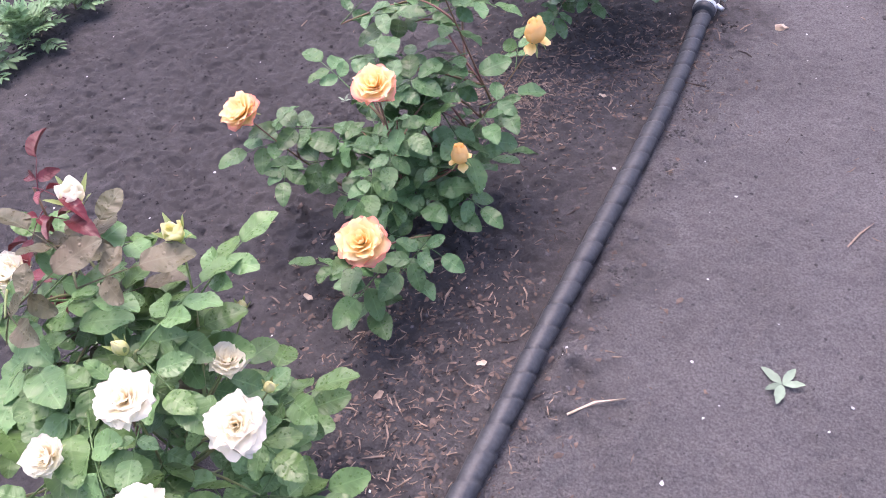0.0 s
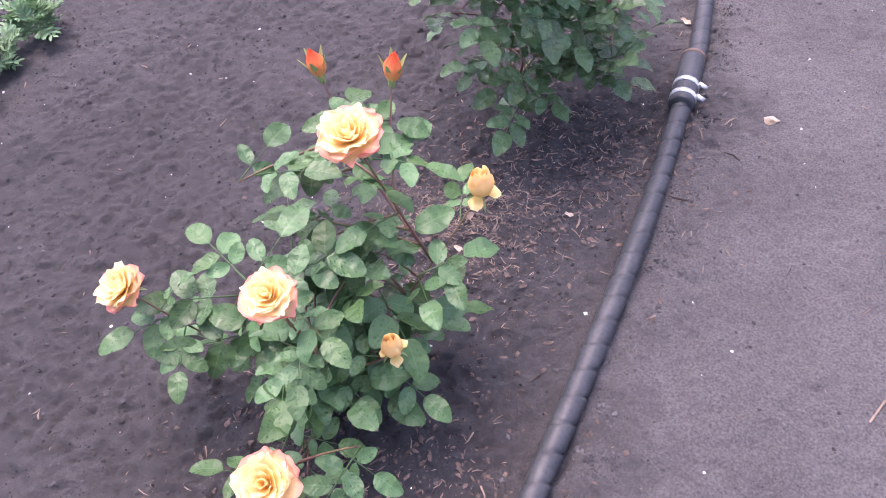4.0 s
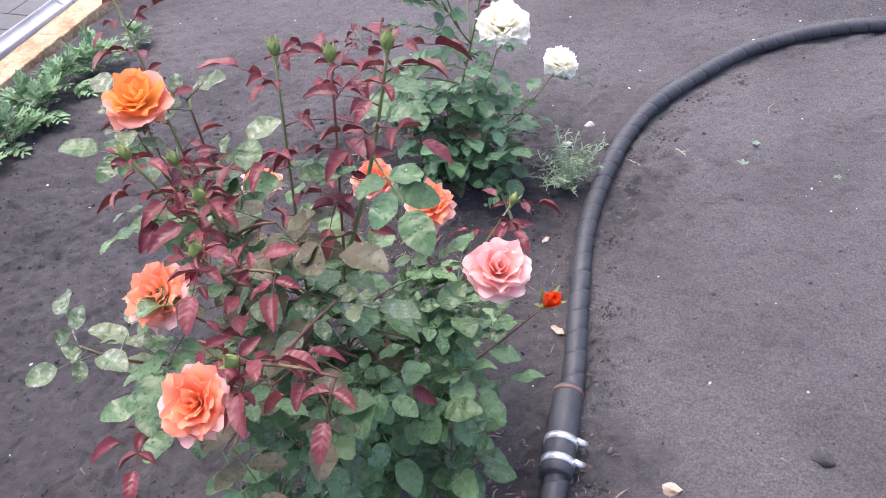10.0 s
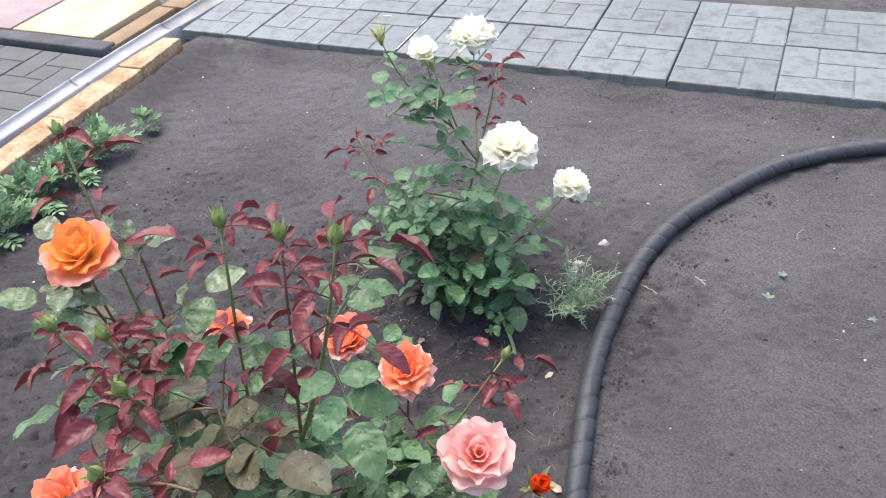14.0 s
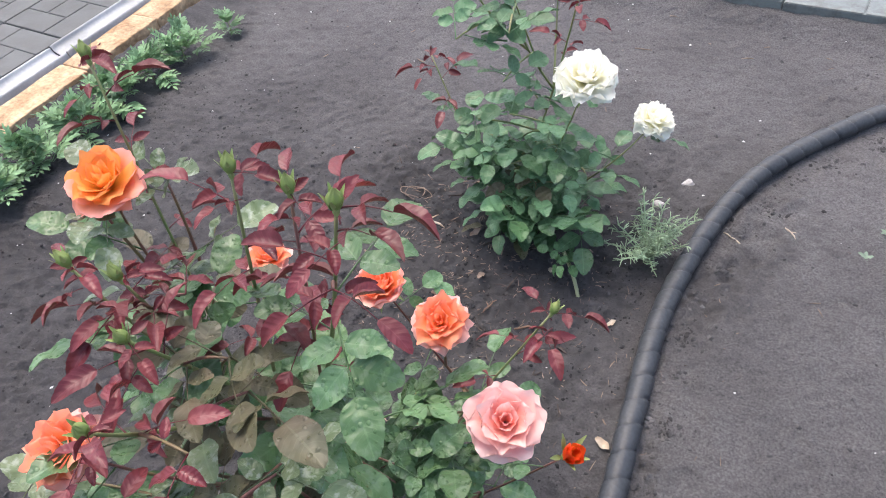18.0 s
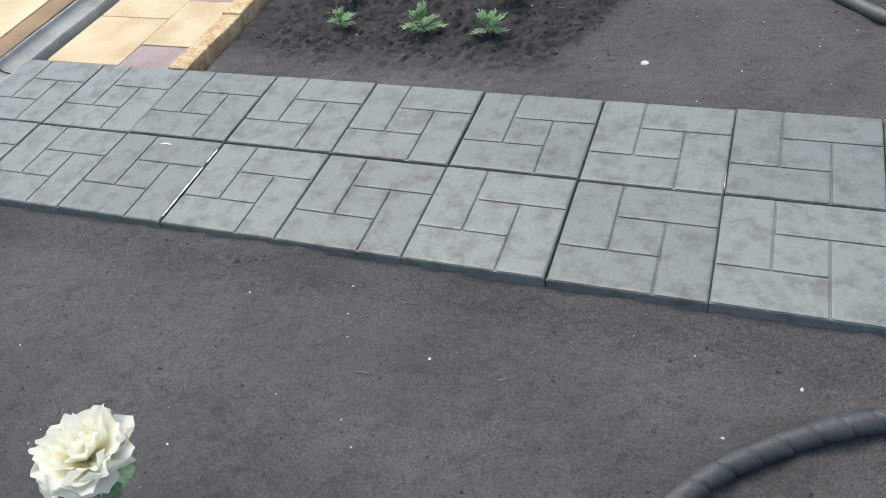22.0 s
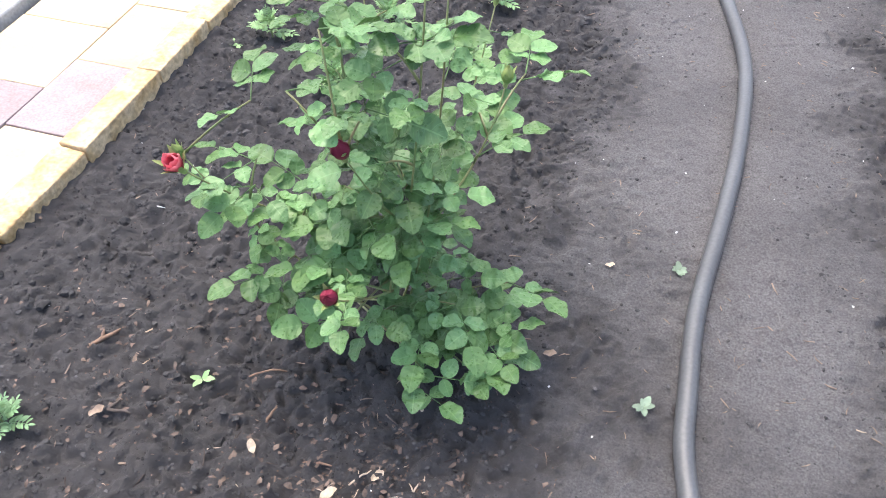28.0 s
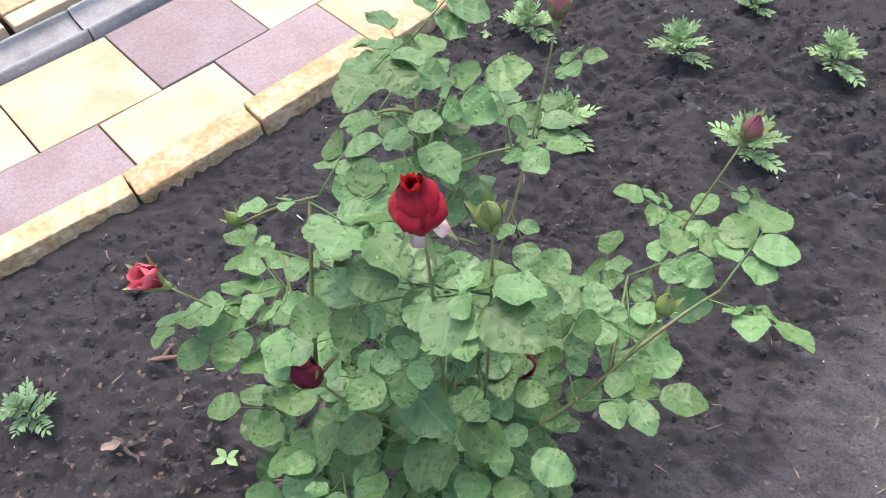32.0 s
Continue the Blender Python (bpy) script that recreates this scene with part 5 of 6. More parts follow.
rose("cream", "cream-white rose bush with dark green leaves", [
    ((-0.528, 2.44, 0.42), "cream", "full", 0.126, "large cream-white rose"), ((-0.442, 2.552, 0.276), "cream", "full", 0.092, "cream rose"),
    ((-0.717, 2.505, 0.558), "cream", "cup", 0.07, "cream rose"), ((-0.695, 2.695, 0.512), "cream", "full", 0.118, "cream rose past its best"),
    ((-0.794, 2.484, 0.582), "yellow_bud", "tight", 0.036, "greenish bud"), ((-0.70, 2.50, 0.53), "yellow_bud", "tight", 0.036, "greenish bud")],
    [((-0.946, 2.579, 0.284), "red"), ((-0.596, 2.574, 0.498), "red")],
    {"green": [(-0.88, 2.484, 0.177), (-0.718, 2.428, 0.30), (-0.631, 2.401, 0.241), (-0.785, 2.407, 0.062), (-0.619, 2.332, 0.131), (-0.586, 2.366, 0.171), (-0.54, 2.43, 0.09), (-0.589, 2.411, 0.198),
               (-0.534, 2.498, 0.256), (-0.673, 2.491, 0.369), (-0.616, 2.487, 0.418), (-0.647, 2.481, 0.484), (-0.487, 2.484, 0.154), (-0.47, 2.529, 0.144), (-0.734, 2.467, 0.494), (-0.806, 2.481, 0.507),
               (-0.727, 2.431, 0.17), (-0.706, 2.372, 0.068), (-0.60, 2.413, 0.215), (-0.66, 2.36, 0.10), (-0.76, 2.43, 0.22), (-0.82, 2.45, 0.12), (-0.57, 2.35, 0.07), (-0.66, 2.42, 0.22), (-0.63, 2.56, 0.20), (-0.70, 2.54, 0.25), (-0.80, 2.50, 0.25)],
     "bronze": [(-0.61, 2.40, 0.17), (-0.72, 2.36, 0.06)]},
    [((-0.69, 2.45, 0.11), (0.13, 0.09, 0.07), 14), ((-0.59, 2.42, 0.10), (0.08, 0.07, 0.06), 6)],
    0.051, 2, 0.72, 14, (STEM_GREEN, STEM_RED))
rose("crimson", "fresh green rose bush with dark red blooms and wet leaves", [
    ((-0.587, 5.286, 0.776), "crimson", "globe", 0.0365, "dark red half-open rose"), ((-0.575, 5.33, 0.744), "green_bud", "tight", 0.030, "green bud"),
    ((-0.922, 5.177, 0.50), "crimson_pink", "bud", 0.040, "pink-red opening bud"), ((-0.69, 5.219, 0.54), "crimson_bud", "tight", 0.042, "dark red bud"),
    ((-0.673, 5.094, 0.395), "crimson_bud", "tight", 0.040, "dark red bud"), ((-0.86, 5.70, 0.56), "purple_bud", "tight", 0.044, "purple-green bud"),
    ((-0.545, 5.508, 0.482), "green_bud", "tight", 0.032, "green bud"), ((-0.63, 5.765, 0.47), "purple_bud", "tight", 0.042, "purple-green bud"),
    ((-1.03, 5.306, 0.385), "green_bud", "tight", 0.030, "green bud"), ((-0.639, 5.417, 0.36), "crimson_bud", "tight", 0.040, "dark red bud")],
    [((-0.82, 5.47, 0.72), "green")],
    {"green": [(-0.96, 5.46, 0.482), (-0.801, 5.477, 0.523), (-0.638, 5.29, 0.70), (-0.554, 5.306, 0.69), (-0.545, 5.689, 0.45), (-0.577, 5.642, 0.434), (-0.494, 5.472, 0.438), (-0.62, 5.436, 0.237), (-0.579, 5.251, 0.58),
               (-0.869, 5.387, 0.433), (-0.916, 5.372, 0.352), (-0.738, 5.226, 0.483), (-0.84, 5.216, 0.402), (-0.89, 5.158, 0.409), (-0.907, 5.166, 0.258), (-0.924, 5.509, 0.589), (-0.845, 5.497, 0.65),
               (-0.803, 5.558, 0.599), (-0.695, 5.295, 0.607), (-0.59, 5.312, 0.434), (-0.649, 5.456, 0.365), (-0.98, 5.295, 0.312), (-0.717, 5.642, 0.328), (-0.56, 5.60, 0.38), (-0.88, 5.47, 0.52)]
     + [(-0.736, 5.203, 0.328), (-0.696, 5.24, 0.315), (-0.774, 5.135, 0.239), (-0.706, 5.157, 0.153), (-0.597, 5.166, 0.149), (-0.514, 5.144, 0.102), (-0.547, 5.388, 0.194), (-0.416, 5.348, 0.179),
        (-0.486, 5.194, 0.116), (-0.659, 5.244, 0.237), (-0.573, 5.318, 0.141), (-0.632, 5.379, 0.208), (-0.504, 5.36, 0.191), (-0.664, 5.233, 0.452), (-0.715, 5.207, 0.408), (-0.674, 5.307, 0.264),
        (-0.907, 5.19, 0.442), (-0.511, 5.224, 0.177), (-0.63, 5.276, 0.416), (-0.53, 5.30, 0.11), (-0.46, 5.28, 0.13), (-0.80, 5.18, 0.33), (-0.62, 5.20, 0.35)]},
    [((-0.73, 5.30, 0.26), (0.13, 0.10, 0.09), 7), ((-0.55, 5.29, 0.10), (0.09, 0.08, 0.05), 6), ((-0.69, 5.33, 0.40), (0.10, 0.10, 0.10), 4)],
    0.046, 2, 0.86, 15, (STEM_GREEN, STEM_RED))


# ---- marigold seedlings ----
def marigold_leaf(length, mat, seed):
    """A feathered leaf along +x with narrow toothed leaflets."""
    rnd = random.Random(seed)
    axis = lambda u: Vector((u * length, 0, 0.14 * length * math.sin(u * 2.4) - 0.12 * length * u * u))
    pieces = [tube([axis(i / 4) for i in range(5)], [length * 0.016] * 5, 3)]
    n = 6
    for k in range(n):
        u = 0.25 + 0.68 * k / (n - 1)
        for side in (-1, 1):
            s = length * (0.36 * math.sin(0.7 + 1.9 * u) + 0.05) * rnd.uniform(0.9, 1.1)
            g = leaflet(s, s * 0.44, 0.3, rnd.uniform(0.0, 0.25), 2, 1.2)
            pieces.append(moved(g, Matrix.Translation(axis(u)) @ Matrix.Rotation(side * radians(rnd.uniform(42, 60)), 4, "Z") @ Matrix.Rotation(radians(rnd.uniform(-12, 8)), 4, "Y")))
    g = leaflet(length * 0.30, length * 0.10, 0.3, 0.1, 2, 1.2)
    pieces.append(moved(g, Matrix.Translation(axis(1))))
    v, f = joined(pieces)
    return mesh_of("marigold_leaf", v, f, mat)


MARIGOLD = {m: [marigold_leaf(0.075, mat, i) for i in range(3)] for m, mat in (("dull", MARIGOLD_LEAF), ("bright", MARIGOLD_LEAF_BRIGHT))}


def marigold(x, y, size, seed, tone="dull", count=9):
    rnd = random.Random(seed)
    z = float(ground_height(x, y))
    text = "bushy young marigold plant in the bed" if count > 14 else "small feathery marigold seedling in dark soil"
    ob = thing("marigold_plant", (x, y, z), text, "marigold", "marigolds in the beds")
    v, f = tube([(0, 0, -0.01), (0.002, 0, 0.02), (0, 0.002, 0.05 * size)], [0.0022, 0.002, 0.0015], 5)
    part("stem", mesh_of("stem", v, f, STEM_GREEN), ob)
    spread = 0.018 * (count > 14)
    for i in range(count):
        u = i / count
        m = Matrix.Translation((rnd.uniform(-1, 1) * spread * 2, rnd.uniform(-1, 1) * spread * 2, 0.008 + 0.045 * size * u)) @ Matrix.Rotation(i * 1.75 + rnd.uniform(-0.3, 0.3), 4, "Z") @ Matrix.Rotation(-radians(10 + 58 * u + rnd.uniform(-10, 10)), 4, "Y") @ Matrix.Scale(size * rnd.uniform(0.7, 1.0) * (1 - 0.35 * u), 4)
        part("leaf", MARIGOLD[tone][rnd.randrange(3)], ob, "", m)
    return ob


for i, (x, y, s) in enumerate([(-1.275, 4.935, 1.0), (-1.315, 4.715, 0.95), (-0.975, 4.70, 1.15), (-1.32, 4.555, 0.85), (-0.785, 4.80, 1.0), (-0.785, 4.58, 1.1), (-1.285, 4.40, 0.95), (-1.01, 4.38, 1.35), (-0.80, 4.38, 1.1)]):
    marigold(x, y, s * 0.74, 100 + i, "dull", 12)
for i, (x, y, s) in enumerate([(-1.08, 6.32, 1.05), (-0.825, 6.49, 1.1), (-1.105, 5.995, 1.15), (-0.81, 6.17, 1.1), (-1.06, 6.56, 0.9), (-1.37, 6.17, 1.1), (-1.33, 6.5, 1.0), (-0.6, 6.75, 1.0), (-1.0, 6.95, 1.0), (-1.3, 7.0, 1.0), (0.515, 5.92, 1.1), (0.49, 5.60, 0.9), (0.50, 5.06, 1.0)]):
    marigold(x, y, s * 0.85, 200 + i, "bright", 13)
for i, (x, y, s, c) in enumerate([(-1.84, 0.62, 1.3, 22), (-1.83, 0.80, 1.3, 22), (-1.82, 0.97, 1.3, 22), (-1.83, 1.14, 1.2, 20), (-1.86, 1.30, 1.2, 20), (-1.87, 1.45, 1.15, 20), (-1.935, 1.69, 0.85, 9), (-1.905, 1.83, 0.9, 9), (-1.90, 1.99, 1.25, 20), (-1.92, 2.13, 1.2, 20), (-1.93, 2.29, 1.2, 20), (-1.93, 2.43, 1.2, 18), (-1.94, 2.56, 1.1, 16), (-1.93, 2.68, 1.1, 16), (-1.905, 2.86, 0.8, 8), (-1.84, 0.4, 1.2, 20), (-1.84, 0.2, 1.2, 20)]):
    marigold(x, y, s * 1.1, 300 + i, "dull", int(c * 1.5))


# ---- weeds ----
def rosette(x, y, size, leaves, seed, label, mat=WEED_LEAF, broad=0.3):
    rnd = random.Random(seed)
    ob = thing("weed", (x, y, float(ground_height(x, y)) + 0.002), label, "weed", "small weeds on the soil")
    for i in range(leaves):
        s = size * rnd.uniform(0.75, 1.1)
        v, f = leaflet(s, s * broad, 0.2, 0.15, 4, 1.1, 0.2, seed + i)
        part("leaf", mesh_of("leaf", v, f, mat), ob, "", Matrix.Rotation(6.283 * i / leaves + rnd.uniform(-0.3, 0.3), 4, "Z") @ Matrix.Rotation(-radians(rnd.uniform(5, 35)), 4, "Y"))
    return ob


rosette(0.19, 0.79, 0.043, 5, 1, "small grey-green weed rosette on the trodden path", WEED_LEAF, 0.38)
rosette(-0.03, 2.63, 0.016, 4, 2, "tiny pale weed on the trodden path", WEED_LEAF, 0.55)
rosette(-0.01, 2.71, 0.014, 5, 3, "tiny green weed on the trodden path", WEED_LEAF, 0.55)
rosette(-0.205, 5.636, 0.019, 7, 4, "small pale weed beside the grey hose", WEED_LEAF, 0.62)
rosette(-0.228, 5.292, 0.020, 6, 5, "small pale weed beside the grey hose", WEED_LEAF, 0.6)
rosette(-1.0, 5.128, 0.025, 4, 6, "bright green broad-leaved seedling in the bed", MARIGOLD_LEAF_BRIGHT, 0.5)
rosette(0.17, 2.62, 0.012, 5, 7, "tiny green weed on the trodden path", WEED_LEAF, 0.5)
rosette(-1.45, 6.12, 0.03, 5, 8, "small green seedling beside the kerb", MARIGOLD_LEAF_BRIGHT, 0.5)
rosette(-0.97, 4.60, 0.02, 5, 9, "tiny pale seedling in the bed")
rosette(-1.41, 4.70, 0.022, 5, 10, "tiny pale seedling in the bed")
rosette(-0.90, 1.12, 0.022, 4, 11, "withered grey seedling in the bed")


def feathery_weed(x, y, seed):
    """A low weed of thread-like leaves."""
    rnd = random.Random(seed)
    ob = thing("feathery_weed", (x, y, float(ground_height(x, y))), "feathery grey-green mayweed beside the black hose", "weed")
    for i in range(34):
        a, l = rnd.uniform(0, 6.28), rnd.uniform(0.04, 0.11)
        tip = Vector((math.cos(a) * l * 0.85, math.sin(a) * l * 0.85, rnd.uniform(0.04, 0.13)))
        pts = curve_points((0, 0, 0), tip * 0.5 + Vector((0, 0, 0.02)), tip, 7)
        pieces = [tube(pts, 0.0015, 3)]
        for k in range(2, 7):
            for j in range(4):
                b = rnd.uniform(0, 6.28)
                e = pts[k] + Vector((math.cos(b), math.sin(b), rnd.uniform(-0.2, 0.7))) * rnd.uniform(0.008, 0.02)
                pieces.append(tube([pts[k], (pts[k] + e) / 2 + Vector((0, 0, 0.001)), e], [0.0013, 0.0012, 0.0007], 3))
        v, f = joined(pieces)
        part("frond", mesh_of("frond", v, f, FEATHER), ob)


feathery_weed(-0.405, 2.465, 4)


# ---- litter on the soil ----
def scatter(name, label, category, mat, count, area, size, shape, seed, near=None):
    """Many small pieces lying on the ground, as one object."""
    rnd = random.Random(seed)
    pieces = []
    while len(pieces) < count:
        if near:
            cx, cy, r = near[rnd.randrange(len(near))]
            x, y = rnd.gauss(cx, r * 0.55), rnd.gauss(cy, r * 0.55)
        else:
            x, y = rnd.uniform(area[0], area[1]), rnd.uniform(area[2], area[3])
        if 3.42 < y < 4.05 or x < -2.08 or (y > 4.0 and x < -1.55):
            continue
        pieces.append((x, y, size[0] + (size[1] - size[0]) * rnd.random() ** 2.2, rnd.uniform(0, 6.28), rnd.uniform(-0.25, 0.25)))
    xs, ys = np.array([p[0] for p in pieces]), np.array([p[1] for p in pieces])
    if mat is CLOD:
        dug = soil_kind(xs, ys) > 0.45
        pieces, xs, ys = [p for p, k in zip(pieces, dug) if k], xs[dug], ys[dug]
    zs = ground_height(xs, ys)
    verts, faces = [], []
    for (x, y, s, a, tilt), z in zip(pieces, zs):
        m = Matrix.Translation((x, y, float(z))) @ Matrix.Rotation(a, 4, "Z") @ Matrix.Rotation(tilt, 4, "Y")
        v, f = shape(s, rnd)
        k = len(verts)
        verts += [tuple(m @ Vector(p)) for p in v]
        faces += [tuple(i + k for i in q) for q in f]
    return tagged(new(name, mesh_of(name, verts, faces, mat, False)), label, category, kind="stuff")


def splinter(s, rnd):
    w, h, b = s * (rnd.uniform(0.010, 0.032) if s < 0.045 else 0.014) + 0.0004, s * 0.03 + 0.0006, rnd.uniform(-0.12, 0.12) * s
    v = [(-s / 2, -w, 0), (-s / 2, w, 0), (0, w + b, 0), (0, -w + b, 0), (s / 2, 0, 0), (-s / 2, -w, h), (-s / 2, w, h), (0, w + b, h * 1.4), (0, -w + b, h * 1.4), (s / 2, 0, h)]
    return v, [(5, 8, 7, 6), (8, 9, 7), (0, 3, 8, 5), (3, 4, 9, 8), (4, 2, 7, 9), (2, 1, 6, 7), (1, 0, 5, 6)]


def ico(subdivisions):
    bm = bmesh.new()
    bmesh.ops.create_icosphere(bm, subdivisions=subdivisions, radius=1.0)
    bm.verts.index_update()
    geo = [v.co.copy() for v in bm.verts], [tuple(v.index for v in f.verts) for f in bm.faces]
    bm.free()
    return geo


COARSE, FINE = ico(1), ico(2)


def lump(s, rnd):
    ball = FINE if s > 0.009 else COARSE
    sink = rnd.uniform(0.1, 0.75) if s < 0.03 else 0.25
    off = Vector((rnd.uniform(0, 50), rnd.uniform(0, 50), rnd.uniform(0, 50)))
    sx, sy, sz = s * rnd.uniform(0.4, 0.65), s * rnd.uniform(0.35, 0.5), s * rnd.uniform(0.25, 0.42)
    out = []
    for p in ball[0]:
        k = 1 + 0.45 * noise.noise(p * 1.3 + off) + 0.34 * noise.noise(p * 2.9 + off)
        out.append((p.x * sx * k, p.y * sy * k, p.z * sz * k - sz * sink))
    return out, ball[1]


def scrap(s, rnd):
    """A torn, bent sliver."""
    w, h, b = s * rnd.uniform(0.12, 0.32), s * rnd.uniform(0.05, 0.2), rnd.uniform(-0.2, 0.2) * s
    v = [(-s / 2, -w * 0.6, 0), (-s * 0.4, w * 0.7, h * 0.4), (0, w + b, h), (s * 0.1, -w + b, h * 0.7), (s / 2, w * 0.2, h * 0.2), (s * 0.05, b, -0.001)]
    return v, [(0, 3, 2, 1), (3, 4, 2), (0, 5, 3), (5, 4, 3), (1, 2, 5), (2, 4, 5), (0, 1, 5)]


def speck(s, rnd):
    w, h = s * rnd.uniform(0.5, 1.0), s * 0.35
    return [(-s / 2, -w / 2, 0), (s / 2, -w / 3, 0), (s / 3, w / 2, 0), (-s / 3, w / 2.5, 0), (0, 0, h), (s * 0.2, w * 0.1, h * 0.9)], [(0, 1, 5, 4), (1, 2, 5), (2, 3, 4, 5), (3, 0, 4)]


ROSE_SPOTS = [(-0.45, 0.70, 0.30), (-0.55, 1.25, 0.25), (-0.45, 1.45, 0.28), (-0.62, 2.15, 0.28), (-0.80, 2.35, 0.25), (-0.33, 1.55, 0.18), (-0.30, 0.4, 0.2)]
scatter("straw_litter", "dry brown straw and twig litter round the roses", "litter", STRAW, 4200, None, (0.004, 0.024), splinter, 31, ROSE_SPOTS + [(-0.55, 1.28, 0.14), (-0.50, 1.30, 0.16)])
scatter("bark_mulch", "torn brown bark and leaf scraps round the roses", "litter", material("brown_bark_scrap", (0.150, 0.112, 0.092), 0.9, 0.35, 90, 30, 0.4, 0.001, (0.070, 0.054, 0.048), spec=0.2), 4600, None, (0.004, 0.019), scrap, 43, ROSE_SPOTS[:1] + [(-0.40, 0.62, 0.22)] + ROSE_SPOTS[:3] + ROSE_SPOTS[5:] + [(-0.65, 5.02, 0.22), (-0.6, 4.95, 0.25), (-1.1, 5.1, 0.3)])
scatter("long_straw", "long dry stalks among the mulch", "litter", STRAW, 190, None, (0.015, 0.045), splinter, 44, [(-0.36, 0.62, 0.2)] + ROSE_SPOTS[:3] + ROSE_SPOTS[5:])
scatter("bed_litter", "dry twig bits on the dug bed", "litter", STRAW, 1300, (-1.5, 0.7, 4.1, 7.0), (0.005, 0.03), splinter, 32)
scatter("dark_twigs", "thin dark twigs and root ends round the roses", "litter", material("dark_twig", (0.070, 0.052, 0.045), 0.9, 0.3, 90, 30, 0.4, 0.001), 420, None, (0.012, 0.045), splinter, 47, ROSE_SPOTS + [(-0.9, 5.1, 0.35), (-0.6, 5.0, 0.3)])
scatter("path_litter", "sparse dry straw bits on the trodden soil", "litter", STRAW, 350, (-2.0, 0.9, -0.4, 3.4), (0.006, 0.03), splinter, 33)
scatter("chip_litter", "pale wood chips on the dug bed", "litter", CHIP, 60, None, (0.010, 0.030), splinter, 34, [(-0.62, 4.95, 0.22), (-0.6, 5.0, 0.15), (-0.66, 4.98, 0.25), (-0.62, 4.92, 0.2), (-1.2, 5.2, 0.4), (0.4, 5.2, 0.5)])
scatter("white_specks", "tiny white grit on the soil", "grit", WHITE_BIT, 560, (-2.0, 0.95, -0.4, 7.6), (0.0025, 0.008), speck, 35)
scatter("bed_clods", "crumbly dark soil clods of the dug bed", "clods", CLOD, 15000, (-1.53, -0.42, 4.25, 6.7), (0.003, 0.013), lump, 36)
scatter("right_bed_clods", "crumbly dark soil clods of the dug bed", "clods", CLOD, 3000, (0.12, 0.85, 4.6, 6.9), (0.003, 0.015), lump, 37)
scatter("large_clods", "larger soil clods of the dug bed", "clods", CLOD, 190, (-1.53, -0.55, 4.3, 6.6), (0.016, 0.036), lump, 40)
scatter("bed_crumbs", "small dark soil crumbs on the bed", "clods", CLOD, 12000, (-1.95, -0.32, 0.2, 3.1), (0.0025, 0.010), lump, 46)
scatter("small_clods", "small soil crumbs round the roses", "clods", CLOD, 3200, None, (0.003, 0.011), lump, 38, ROSE_SPOTS)
HOSE_SIDE = [(float(hose_line(y)) + 0.055, y, 0.035) for y in np.arange(0.2, 3.1, 0.1)]
scatter("hose_crumbs", "soil crumbs heaped along the hose", "clods", PATH_CRUMB, 2600, None, (0.002, 0.011), lump, 41, HOSE_SIDE)
scatter("path_crumbs", "small crumbs of grey soil along the hose", "clods", PATH_CRUMB, 8000, (-1.9, 0.85, 0.2, 6.9), (0.003, 0.010), lump, 39)


BED_EDGE = [(-0.42 + 0.05 * math.sin(7 * y), y, 0.10) for y in np.arange(4.3, 6.9, 0.1)] + [(0.10 + 0.04 * math.sin(6 * y), y, 0.09) for y in np.arange(4.9, 6.9, 0.1)]
scatter("edge_crumbs", "soil crumbs spilt from the beds onto the path", "clods", PATH_CRUMB, 3200, None, (0.002, 0.010), lump, 45, BED_EDGE)


def single(name, x, y, s, shape, mat, seed, label, category, turn=0.0):
    rnd = random.Random(seed)
    v, f = shape(s, rnd)
    return thing(name, (x, y, float(ground_height(x, y)) + 0.001), label, category, data=mesh_of(name, v, f, mat, False), turn=turn)


single("stone", -0.405, 2.715, 0.032, lump, PEBBLE, 1, "pale grey stone lying beside the hose", "stone")
single("stone", -0.44, 2.635, 0.026, lump, PEBBLE, 2, "pale chip of stone in the bed", "stone")
single("stone", 0.16, 1.88, 0.035, lump, CLOD, 3, "dark clod lying on the trodden path", "clod")
single("dry_leaf", -0.06, 1.757, 0.036, lump, CHIP, 4, "dry crumpled brown leaf on the path", "dry leaf")
single("twig", 0.235, 1.165, 0.085, splinter, STRAW, 5, "small brown twig on the path", "twig", 1.2)
single("straw", -0.06, 0.62, 0.10, splinter, CHIP, 6, "pale dry straw beside the hose", "straw", 0.75)
single("wood_chip", 0.19, 4.88, 0.030, speck, CHIP, 7, "pale wood chip on the dark bed", "wood chip", 0.2)
single("wood_chip", 0.31, 4.66, 0.018, speck, WHITE_BIT, 8, "pale wood chip on the dark bed", "wood chip", 1.3)
single("wood_chip", -1.31, 5.49, 0.035, splinter, WHITE_BIT, 9, "white chip on the dark bed", "wood chip")
single("stone", -0.35, 4.30, 0.022, lump, WHITE_BIT, 10, "small white stone on the path", "stone")
single("stick", -0.69, 3.185, 0.045, splinter, STRAW, 11, "short dark stick on the bed", "stick", 0.1)
single("twig", -1.05, 4.94, 0.09, splinter, STRAW, 12, "brown twig on the dug bed", "twig", 0.3)


BROWN_WOOD = material("brown_wood_splinter", (0.20, 0.125, 0.085), 0.85, 0.3, 80, 25, 0.5, 0.002, (0.10, 0.065, 0.05))
DARK_WOOD = material("dark_wet_stick", (0.075, 0.058, 0.05), 0.8, 0.3, 80, 25, 0.5, 0.002)


